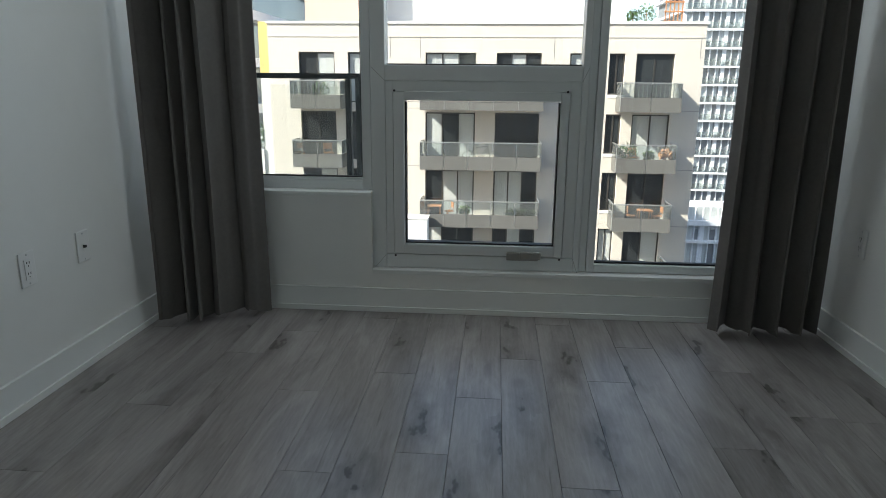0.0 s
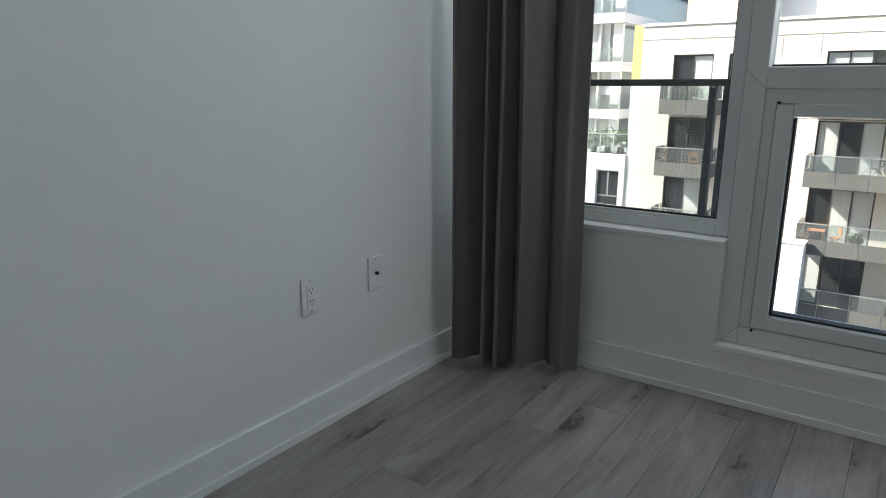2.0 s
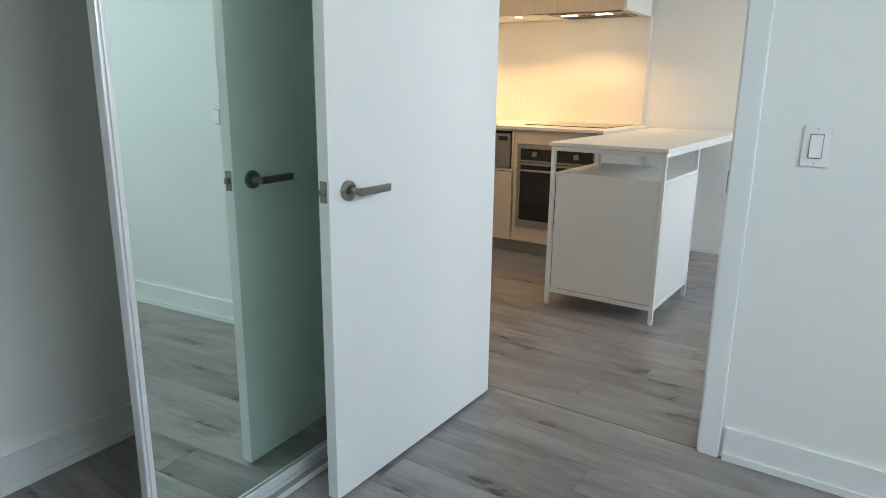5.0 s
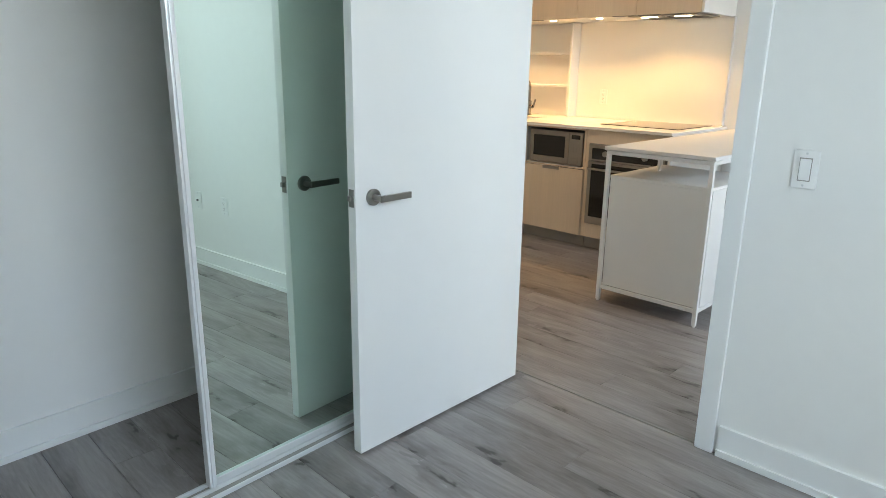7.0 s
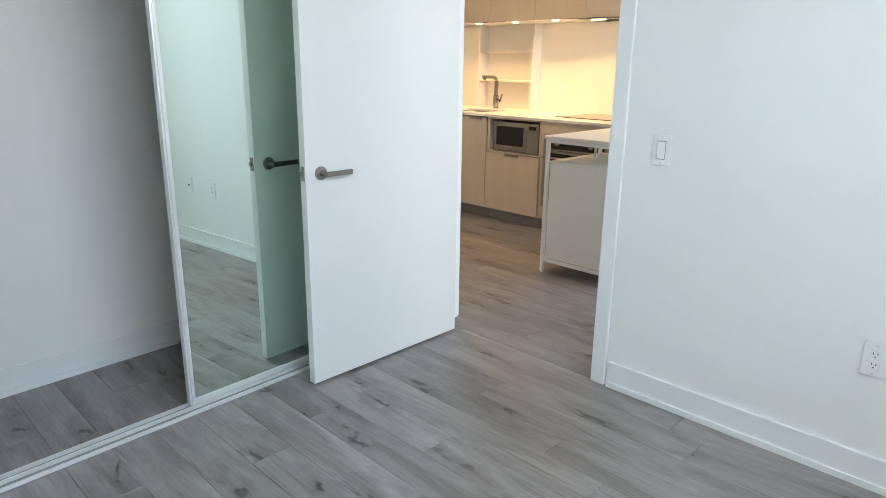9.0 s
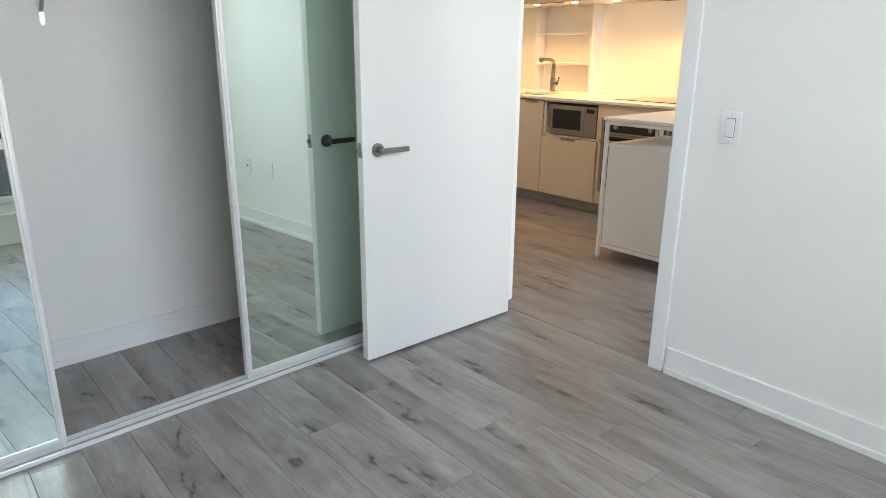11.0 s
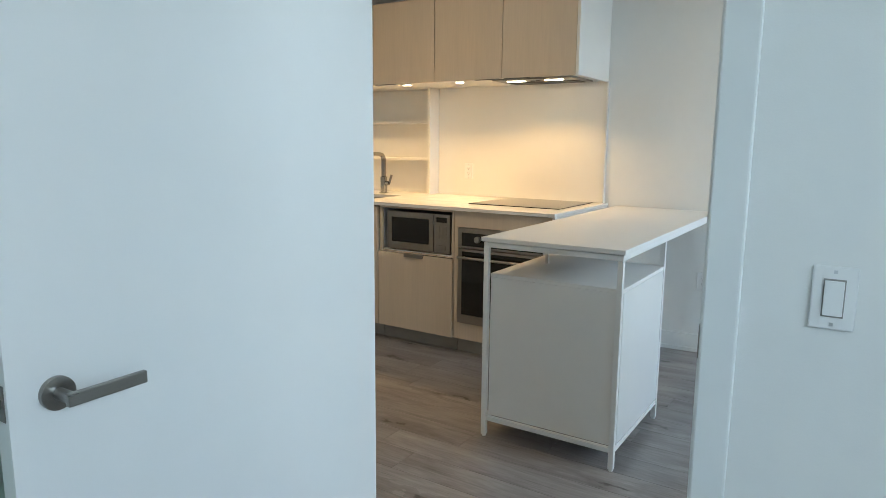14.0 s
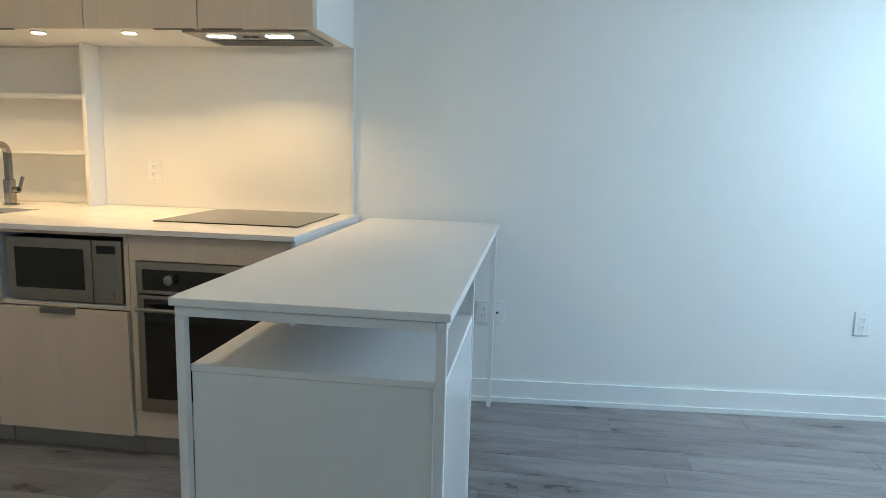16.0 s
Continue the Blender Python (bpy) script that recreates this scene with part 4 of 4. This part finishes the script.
bar("side_storeys", (KWEST - 0.449, EAST + 0.249, -12, KSOUTH - 0.25, -0.319, TOP + 0.139), M_CONCRETE, own, bevel=0)
bar("balcony_slab", (-2.6, -0.28, NORTH + 0.302, NORTH + 0.62, -0.30, -0.12), M_CONCRETE, own, bevel=0)
railing = thing("balcony_railing", (-1.3, 3.80, -0.12), "black speckled metal balcony railing outside the window", "railing")
bar("top_rail", (-2.55, -0.268, 3.77, 3.83, 1.060, 1.087), M_RAILDARK, railing)
bar("post", (-0.405, -0.378, 3.78, 3.82, -0.12, 1.0595), M_RAILDARK, railing)
bar("post", (-0.350, -0.268, 3.77, 3.83, -0.12, 1.0595), M_RAILDARK, railing)
bar("post", (-2.45, -2.40, 3.78, 3.82, -0.12, 1.0595), M_RAILDARK, railing)
pan = bar("glass_panel", (-2.39, -0.41, 3.797, 3.803, -0.05, 1.03), M_GLASS, railing, bevel=0)
pan.visible_shadow = False

# ---- outside: the building across the street ----
FD = 34.0


def fx(v):
    """Bays along the facade, in its own spacing, to the world's x."""
    return 0.70 + 0.94 * v


bm = bmesh.new()
box(bm, -900, 900, -300, 1500, -22.5, -22.0)
structure("ground", bm, M_ASPHALT, "asphalt street and ground far below", "ground")

STOREY = 2.9
LEVELS = [0.05 + STOREY * k for k in range(0, -7, -1)]
LEFT, RIGHT = -11.16, 10.3
block = thing("apartment_building", (0, FD + 6, -22), "white precast apartment block with rows of glass balconies", "building")
ROOF = 3.88
# columns of openings: x0, x1, lower edge above the storey's floor, height
COLUMNS = [(-10.97, -9.02, 0.05), (-8.3, -6.5, 0.05), (-4.13, -1.45, 0.05), (-0.38, 1.97, 0.05), (3.43, 5.1, 0.55), (5.45, 6.25, 0.55), (6.82, 8.76, 0.05)]
rects = []
for lv in LEVELS:
    for a, b, low in COLUMNS:
        rects.append((fx(a), fx(b), lv + low - 0.02, min(lv + 2.48, ROOF - 0.6)))
bm = bmesh.new()
holes(bm, "y", LEFT, RIGHT, -22, ROOF, FD, FD + 0.35, rects)
part("wall", bm, M_CONCRETE, block, "pale precast concrete wall")
# near-black block: the dimness of the rooms behind the openings, as colour
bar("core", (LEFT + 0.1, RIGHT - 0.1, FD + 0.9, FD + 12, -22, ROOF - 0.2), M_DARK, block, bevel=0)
bar("side_wall", (RIGHT - 0.1, RIGHT, FD + 0.351, FD + 12, -22, ROOF), M_CONCRETE, block, bevel=0)
bar("side_wall", (LEFT, LEFT + 0.1, FD + 0.351, FD + 12, -22, ROOF), M_CONCRETE, block, bevel=0)
bar("roof", (LEFT + 0.1, RIGHT - 0.1, FD + 0.351, FD + 12, ROOF - 0.19, ROOF - 0.1), M_ROOFGREY, block, bevel=0)
bar("coping", (LEFT - 0.05, RIGHT + 0.1, FD - 0.06, FD + 0.42, ROOF, ROOF + 0.12), M_PALE, block)
bar("string_course", (LEFT, RIGHT, FD - 0.025, FD - 0.001, ROOF - 0.62, ROOF - 0.58), M_CONCRETE, block)
for v in (-6.0, -4.4, 2.6, 10.0):
    bar("panel_joint", (fx(v) - 0.02, fx(v) + 0.02, FD - 0.004, FD - 0.0005, ROOF - 1.6, ROOF - 0.65), M_TOE, block, bevel=0)
for lv in LEVELS[0:6]:
    bar("panel_joint", (fx(8.95), RIGHT, FD - 0.004, FD - 0.0005, lv - 0.24, lv - 0.21), M_TOE, block, bevel=0)
    bar("panel_joint", (fx(-6.3), fx(-4.3), FD - 0.004, FD - 0.0005, lv - 0.24, lv - 0.21), M_TOE, block, bevel=0)
bar("yellow_fin", (LEFT - 0.5, LEFT - 0.001, FD + 0.1, FD + 2.0, 1.35, ROOF + 0.1), M_YELLOW, block, "yellow rendered fin", 0)
bar("lower_fin", (LEFT - 0.5, LEFT - 0.001, FD + 0.1, FD + 2.0, -22, 1.349), M_PALE, block, bevel=0)
rnd = random.Random(5)
for lv in LEVELS[:6]:
    for a, b, low in COLUMNS:
        x0, x1, z0, z1 = fx(a), fx(b), lv + low - 0.02, min(lv + 2.48, ROOF - 0.6)
        bm = bmesh.new()
        w = 0.07
        splits = 2 if x1 - x0 < 2.1 else 3
        inner = [(x0 + w + (x1 - x0 - w) * k / splits, x0 + (x1 - x0 - w) * (k + 1) / splits) for k in range(splits)]
        holes(bm, "y", x0, x1, z0, z1, FD + 0.14, FD + 0.22, [(p, q, z0 + w, z1 - w) for p, q in inner])
        win = part("window", bm, M_BRONZE, block, "dark bronze window frame")
        for k, (p, q) in enumerate(inner):
            bar("pane", (p, q, FD + 0.175, FD + 0.185, z0 + w, z1 - w), M_PANE if rnd.random() < 0.68 else M_SHEER, win, bevel=0)
        if low > 0.3:
            bar("spandrel", (x0 - 0.03, x1 + 0.03, FD - 0.03, FD + 0.139, z0 - 0.14, z0 - 0.001), M_PALE, win, bevel=0)


def balcony(a, b, lv, panels, depth=1.35, bars=False):
    x0, x1, y0 = fx(a), fx(b), FD - depth
    slab = bar("balcony", (x0 + 0.03, x1 - 0.03, y0 + 0.04, FD - 0.005, lv - 0.20, lv), M_CONCRETE, block, "concrete balcony with grey panels and glass", 0)
    step = (x1 - x0) / panels
    for k in range(panels):
        bar("front_panel", (x0 + k * step + 0.012, x0 + (k + 1) * step - 0.012, y0, y0 + 0.03, lv - 0.26, lv + 0.42), M_BALPANEL, slab, bevel=0)
        g = bar("glass_panel", (x0 + k * step + 0.02, x0 + (k + 1) * step - 0.02, y0 + 0.012, y0 + 0.022, lv + 0.44, lv + 1.07), M_BALGLASS, slab, bevel=0)
        bar("rail_post", (x0 + k * step - 0.015, x0 + k * step + 0.015, y0 + 0.031, y0 + 0.06, lv - 0.2, lv + 1.07), M_RAIL, slab, bevel=0)
    if bars:
        for k in range(1, 14):
            x = x0 + (x1 - x0) * k / 14
            bar("baluster", (x - 0.012, x + 0.012, y0 + 0.031, y0 + 0.05, lv + 0.42, lv + 1.075), M_RAIL, slab, bevel=0)
    for x in (x0, x1 - 0.03):
        bar("side_panel", (x, x + 0.03, y0 + 0.061, FD - 0.01, lv - 0.26, lv + 0.42), M_BALPANEL, slab, bevel=0)
        bar("side_glass", (x + 0.01, x + 0.02, y0 + 0.07, FD - 0.02, lv + 0.44, lv + 1.07), M_BALGLASS, slab, bevel=0)
        bar("handrail", (x - 0.01, x + 0.04, y0 + 0.061, FD - 0.01, lv + 1.075, lv + 1.12), M_RAIL, slab, bevel=0)
    bar("handrail", (x0 - 0.02, x1 + 0.02, y0, y0 + 0.06, lv + 1.075, lv + 1.12), M_RAIL, slab, bevel=0)


for k, lv in enumerate(LEVELS[0:6]):
    balcony(-11.1, -8.42, lv, 2, bars=k == 0)
    balcony(-4.28, 2.06, lv, 5)
    balcony(5.9, 8.92, lv, 2, bars=k == 0)

# things standing on the balconies across the street
def potted_plant(a, lv, dy, size, label, mat, seed):
    x, y = fx(a), FD - dy
    p = thing("potted_plant", (x, y, lv), label, "plant", "balcony plants")
    bm = bmesh.new()
    tube(bm, [(x, y, lv), (x, y, lv + 0.32)], 0.17, 12)
    part("pot", bm, M_BALPANEL, p)
    rn = random.Random(seed)
    bm = bmesh.new()
    for _ in range(130):
        d = Vector((rn.gauss(0, 1), rn.gauss(0, 1), rn.gauss(0, 1))).normalized() * size * rn.random() ** 0.4
        c = Vector((x, y, lv + 0.32 + size * 0.8)) + Vector((d.x, d.y, d.z * 0.9))
        u = Vector((rn.uniform(-1, 1), rn.uniform(-1, 1), rn.uniform(-1, 1))).normalized() * 0.09
        w = u.orthogonal().normalized() * 0.045
        bm.faces.new([bm.verts.new(c + q) for q in (-u, w, u, -w)])
    part("leaves", bm, mat, p)
    bm = bmesh.new()
    tube(bm, [(x, y, lv + 0.32), (x, y, lv + 0.32 + size)], 0.02, 6)
    part("stem", bm, M_TERRA, p)


def folding_chair(a, lv, dy, turn):
    x, y = fx(a), FD - dy
    c = thing("folding_chair", (x, y, lv), "orange-brown wooden folding chair on a balcony", "chair", "balcony chairs")
    bar("seat", (x - 0.22, x + 0.22, y - 0.2, y + 0.2, lv + 0.43, lv + 0.46), M_TERRA, c)
    bar("backrest", (x - 0.22, x + 0.22, y + 0.17, y + 0.2, lv + 0.62, lv + 0.90), M_TERRA, c)
    for u in (-0.21, 0.19):
        bm = bmesh.new()
        tube(bm, [(x + u, y - 0.2, lv), (x + u, y + 0.19, lv + 0.62), (x + u, y + 0.2, lv + 0.9)], 0.02, 4)
        part("leg", bm, M_TERRA, c)
        bm = bmesh.new()
        tube(bm, [(x + u, y + 0.2, lv), (x + u, y - 0.18, lv + 0.44)], 0.02, 4)
        part("leg", bm, M_TERRA, c)
    c.rotation_euler = (0, 0, radians(turn))


def bistro_table(a, lv, dy):
    x, y = fx(a), FD - dy
    t = thing("bistro_table", (x, y, lv), "small square wooden balcony table", "table", "balcony tables")
    bar("tabletop", (x - 0.36, x + 0.36, y - 0.3, y + 0.3, lv + 0.72, lv + 0.75), M_TERRA, t)
    for u in (-0.3, 0.3):
        for w in (-0.25, 0.25):
            bar("leg", (x + u - 0.02, x + u + 0.02, y + w - 0.02, y + w + 0.02, lv, lv + 0.72), M_TERRA, t)


def bicycle(a, lv, dy):
    x, y, z = fx(a), FD - dy, lv + 0.34
    b = thing("bicycle", (x, y, lv), "dark bicycle leaning on a balcony", "bicycle")
    for u in (-0.52, 0.52):
        bm = bmesh.new()
        tube(bm, [(x + u + 0.33 * math.cos(k * math.pi / 12), y, z + 0.33 * math.sin(k * math.pi / 12)) for k in range(25)], 0.022, 6)
        part("wheel", bm, M_DARK, b)
    for p in (((-0.52, 0), (-0.15, 0.5)), ((-0.15, 0.5), (0.38, 0.55)), ((-0.05, -0.02), (0.38, 0.5)), ((-0.05, -0.02), (-0.17, 0.6)), ((-0.52, 0), (-0.05, -0.02)), ((0.52, 0), (0.36, 0.66))):
        bm = bmesh.new()
        tube(bm, [(x + u, y, z + w) for u, w in p], 0.018, 6)
        part("frame_tube", bm, M_DARK, b)
    bar("saddle", (x - 0.30, x - 0.06, y - 0.06, y + 0.06, z + 0.60, z + 0.65), M_DARK, b)
    bar("handlebar", (x + 0.28, x + 0.40, y - 0.25, y + 0.25, z + 0.66, z + 0.69), M_DARK, b)


bicycle(-1.15, LEVELS[1], 0.9)
bistro_table(-3.55, LEVELS[2], 0.75)
folding_chair(-4.0, LEVELS[2], 0.6, 80)
folding_chair(-2.75, LEVELS[2], 0.6, -70)
bistro_table(7.7, LEVELS[2], 0.7)
folding_chair(7.0, LEVELS[2], 0.7, 85)
folding_chair(8.4, LEVELS[2], 0.7, -85)
folding_chair(6.95, LEVELS[1], 0.5, 20)
potted_plant(6.6, LEVELS[1], 0.7, 0.5, "bushy green potted shrub on a balcony", M_LEAF, 1)
potted_plant(7.6, LEVELS[1], 1.0, 0.3, "low green potted plant on a balcony", M_LEAF, 2)
potted_plant(8.5, LEVELS[1], 0.8, 0.34, "orange flowering potted plant on a balcony", M_TERRA, 3)
for q in range(4):
    potted_plant(0.55 + q * 0.38, LEVELS[2], 1.0, 0.22, "low green potted plant on a balcony", M_LEAF, 5 + q)
potted_plant(-1.9, LEVELS[2], 0.9, 0.3, "small leafy potted plant on a balcony", M_LEAF, 12)
potted_plant(-9.6, LEVELS[0], 0.9, 0.45, "leafy potted plant on a balcony", M_LEAF, 13)
for u in (-10.9, -9.3):
    folding_chair(u, LEVELS[1], 0.7, 30)

penthouse = thing("roof_penthouse", (-5, FD + 8, ROOF), "peach and white rooftop storey set back from the edge", "building")
bar("wall", (-10.6, -6.4, FD + 5, FD + 11, ROOF - 0.1, ROOF + 3.4), M_PEACH, penthouse, bevel=0)
bar("wall", (-6.3, 7.0, FD + 6, FD + 11, ROOF - 0.1, ROOF + 3.0), M_PALE, penthouse, bevel=0)

# lower wing with a planted roof terrace, and a white shaft before the balconies
annex = thing("terrace_wing", (-13, FD + 3, -22), "white lower wing with a planted roof terrace", "building")
AX0, AX1, ATOP = -14.6, LEFT - 0.51, -2.35
bm = bmesh.new()
holes(bm, "y", AX0, AX1, -22, ATOP, FD, FD + 0.3, [(-13.2, -11.95, z, z + 1.9) for z in (-5.1, -8.0, -10.9)])
part("wall", bm, M_PALE, annex, "white precast wall")
# same near-black filling for the wing's unlit inside
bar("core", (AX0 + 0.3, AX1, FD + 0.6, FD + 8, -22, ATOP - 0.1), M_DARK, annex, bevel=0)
bar("side_wall", (AX0, AX0 + 0.299, FD + 0.301, FD + 8, -22, ATOP), M_PALE, annex, bevel=0)
bar("terrace", (AX0 + 0.3, AX1, FD + 0.301, FD + 8, ATOP - 0.099, ATOP - 0.02), M_ROOFGREY, annex, bevel=0)
for z in (-5.1, -8.0, -10.9):
    bm = bmesh.new()
    holes(bm, "y", -13.2, -11.95, z, z + 1.9, FD + 0.12, FD + 0.2, [(-13.13, -12.61, z + 0.56, z + 1.83), (-12.54, -12.02, z + 0.56, z + 1.83), (-13.13, -12.02, z + 0.07, z + 0.5)])
    win = part("window", bm, M_RAIL, annex, "pale metal window frame")
    bar("pane", (-13.15, -12.0, FD + 0.155, FD + 0.165, z + 0.05, z + 1.85), M_PANE, win, bevel=0)
for k in range(4):
    x = AX0 + 0.1 + k * (AX1 - AX0 - 0.1) / 4
    bar("terrace_glass", (x + 0.03, x + 0.68, FD + 0.05, FD + 0.06, ATOP + 0.1, ATOP + 1.0), M_BALGLASS, annex, bevel=0)
    bar("rail_post", (x - 0.02, x + 0.02, FD + 0.04, FD + 0.08, ATOP, ATOP + 1.0), M_RAIL, annex, bevel=0)
bar("handrail", (AX0 + 0.08, AX1, FD + 0.03, FD + 0.09, ATOP + 1.001, ATOP + 1.05), M_RAIL, annex, bevel=0)
for k, x in enumerate((-13.7, -12.9, -12.2)):
    potted_plant((x - 0.70) / 0.94, ATOP - 0.02, -0.7, 0.55 + 0.1 * (k % 2), "bushy green potted shrub on the roof terrace", M_LEAF, 30 + k)
shaft = thing("ventilation_shaft", (-3.6, FD - 2.0, -22), "plain white rendered shaft before the balconies", "shaft")
bar("wall", (-4.35, -2.83, FD - 2.4, FD - 1.5, -22, -5.42), M_TOWER, shaft, bevel=0)
bar("cap", (-4.38, -2.80, FD - 2.43, FD - 1.47, -5.419, -5.36), M_PALE, shaft, bevel=0)
trellis = thing("roof_trellis", (9.0, FD + 1.2, ROOF), "orange wooden trellis standing on the roof edge", "trellis")
for k in range(5):
    bar("slat", (8.55 + k * 0.2, 8.60 + k * 0.2, FD + 1.18, FD + 1.22, ROOF - 0.1, ROOF + 1.9), M_TERRA, trellis, bevel=0)
for k in range(4):
    bar("rail", (8.5, 9.45, FD + 1.14, FD + 1.179, ROOF + 0.2 + k * 0.45, ROOF + 0.26 + k * 0.45), M_TERRA, trellis, bevel=0)
potted_plant(7.4, ROOF - 0.1, -1.2, 0.5, "dark leafy shrub in a rooftop pot", M_LEAF, 41)
potted_plant(6.7, ROOF - 0.1, -1.2, 0.35, "dark leafy shrub in a rooftop pot", M_LEAF, 42)

# ---- outside: towers beyond ----
def tower(name, label, x0, x1, y0, y1, z0, z1, storey, bays, band=0.16, fronts=0.34, filled=0.3):
    """Glass behind thin slabs, slim piers, balcony fronts and some pale blinds."""
    t = thing(name, ((x0 + x1) / 2, (y0 + y1) / 2, -22), label, "building", "distant towers")
    bar("glass_body", (x0 + 0.8, x1 - 0.8, y0 + 0.8, y1 - 0.8, -22, z1), M_TOWERGLASS, t, bevel=0)
    bar("roof", (x0, x1, y0, y1, z1 + 0.01, z1 + 0.6), M_TOWER, t, bevel=0)
    rn = random.Random(int(abs(x0) * 10))
    slabs, piers, fins, blinds = bmesh.new(), bmesh.new(), bmesh.new(), bmesh.new()
    step = (x1 - x0 - 1.0) / bays
    for k in range(bays + 1):
        x = x0 + 0.5 + step * k
        wide = 0.30 if k % 3 == 0 else 0.06
        box(piers, x - wide, x + wide, y0 + 0.45, y0 + 0.79, z0, z1)
    z = z0
    while z < z1 - storey * 0.3:
        box(slabs, x0, x1, y0, y1, z, z + storey * band)
        if fronts:
            box(fins, x0 + 0.05, x1 - 0.05, y0 + 0.05, y0 + 0.1, z + storey * band, z + storey * (band + fronts))
        for k in range(bays):
            if rn.random() < filled:
                x = x0 + 0.5 + step * k
                low = z + storey * (band + rn.choice((0.0, 0.0, 0.3)))
                box(blinds, x + 0.1, x + step * rn.choice((0.5, 0.94, 0.94)), y0 + 0.70, y0 + 0.78, low, z + storey)
        z += storey
    tagged(part("floor_slabs", slabs, M_TOWER, t, "white concrete floor bands"), kind="stuff")
    tagged(part("piers", piers, M_TOWER, t), kind="stuff")
    tagged(part("blinds", blinds, M_SHEER, t, "pale blinds behind glass"), kind="stuff")
    if fronts:
        tagged(part("balcony_fronts", fins, M_BALGLASS, t), kind="stuff")
    return t


tower("apartment_tower", "white slab tower with rows of balconies", 31.0, 60.0, 118, 140, -20, 60, 3.0, 24, 0.12, 0.34, 0.3)
tower("apartment_block", "grey-white neighbouring apartment block with many windows", -75, -15.6, 43, 62, -22, 22, 3.0, 48, 0.2, 0.3, 0.6)
tower("podium_block", "low white block with tall fins", 20, 60, 80, 95, -22, -15.4, 4.4, 44, 0.07, 0.0, 0.75)
tower("apartment_tower", "pale distant apartment tower", -60, -42, 150, 170, -20, 40, 3.0, 15)
tower("apartment_tower", "pale distant apartment tower", 8, 22, 190, 205, -20, 30, 3.1, 14)
tower("office_tower", "tall distant glass office tower", -30, -14, 230, 250, -20, 52, 3.6, 14)
lowroof = thing("low_house", (15, 52, -22), "low grey-roofed house beside the block", "building")
bar("wall", (12, 21, 44, 56, -22, -18.5), M_PALE, lowroof, bevel=0)
bm = bmesh.new()
v = [bm.verts.new(p) for p in ((11.5, 43.5, -18.5), (21.5, 43.5, -18.5), (21.5, 56.5, -18.5), (11.5, 56.5, -18.5), (14, 47, -16.8), (19, 47, -16.8), (19, 53, -16.8), (14, 53, -16.8))]
for f in ((0, 1, 5, 4), (1, 2, 6, 5), (2, 3, 7, 6), (3, 0, 4, 7), (4, 5, 6, 7), (3, 2, 1, 0)):
    bm.faces.new([v[i] for i in f])
part("roof", bm, M_PALE, lowroof)


# ---- floor planks, last ----
def plank_rows(x_first, x_end, y0, y1, joints, seed, low_x=None):
    rnd = random.Random(seed)
    W, L = 0.156, 1.22
    x = x_first
    row = 0
    while x < x_end - 0.005:
        a, b = max(x, low_x if low_x is not None else x), min(x + W, x_end)
        key = round((x - 0.097) / W)
        first = joints.get(key, rnd.uniform(0, L))
        cuts = sorted({y0, y1, *[c for c in (first + L * k for k in range(-8, 9)) if y0 + 0.05 < c < y1 - 0.05]})
        for p, q in zip(cuts, cuts[1:]):
            bm = bmesh.new()
            t = 0.0010
            u0, u1, v0, v1 = a + 0.0004, b - 0.0004, p + 0.0004, q - 0.0004
            cx, cy = (u0 + u1) / 2, (v0 + v1) / 2
            lo = [bm.verts.new((s - cx, r - cy, -0.012)) for s, r in ((u0, v0), (u1, v0), (u1, v1), (u0, v1))]
            mid = [bm.verts.new((s - cx, r - cy, -0.0012)) for s, r in ((u0, v0), (u1, v0), (u1, v1), (u0, v1))]
            hi = [bm.verts.new((s - cx, r - cy, 0)) for s, r in ((u0 + t, v0 + t), (u1 - t, v0 + t), (u1 - t, v1 - t), (u0 + t, v1 - t))]
            for k in range(4):
                bm.faces.new((lo[k], lo[(k + 1) % 4], mid[(k + 1) % 4], mid[k]))
                bm.faces.new((mid[k], mid[(k + 1) % 4], hi[(k + 1) % 4], hi[k]))
            bm.faces.new(hi)
            me = bpy.data.meshes.new("plank")
            bm.to_mesh(me)
            bm.free()
            me.materials.append(M_FLOOR)
            ob = new("plank", me)
            ob.location = (cx, cy, 0)
            ob.parent = floor
        x += W
        row += 1


JOINTS = {-2: 1.97, -1: 2.62, 0: 2.09, 1: 2.45, 2: 2.79, 3: 1.96, 4: 2.62, 5: 2.95, 6: 2.2, 7: 2.75, -3: 2.45, -4: 3.0, -5: 2.75, -6: 2.3}
START = 0.097 - 0.156 * 8
plank_rows(START, EAST, BACK, NORTH, JOINTS, 11, WEST - 0.01)
plank_rows(START - 0.156 * 21, WEST - 0.01, KSOUTH, NORTH, {}, 12, KWEST - 0.2)
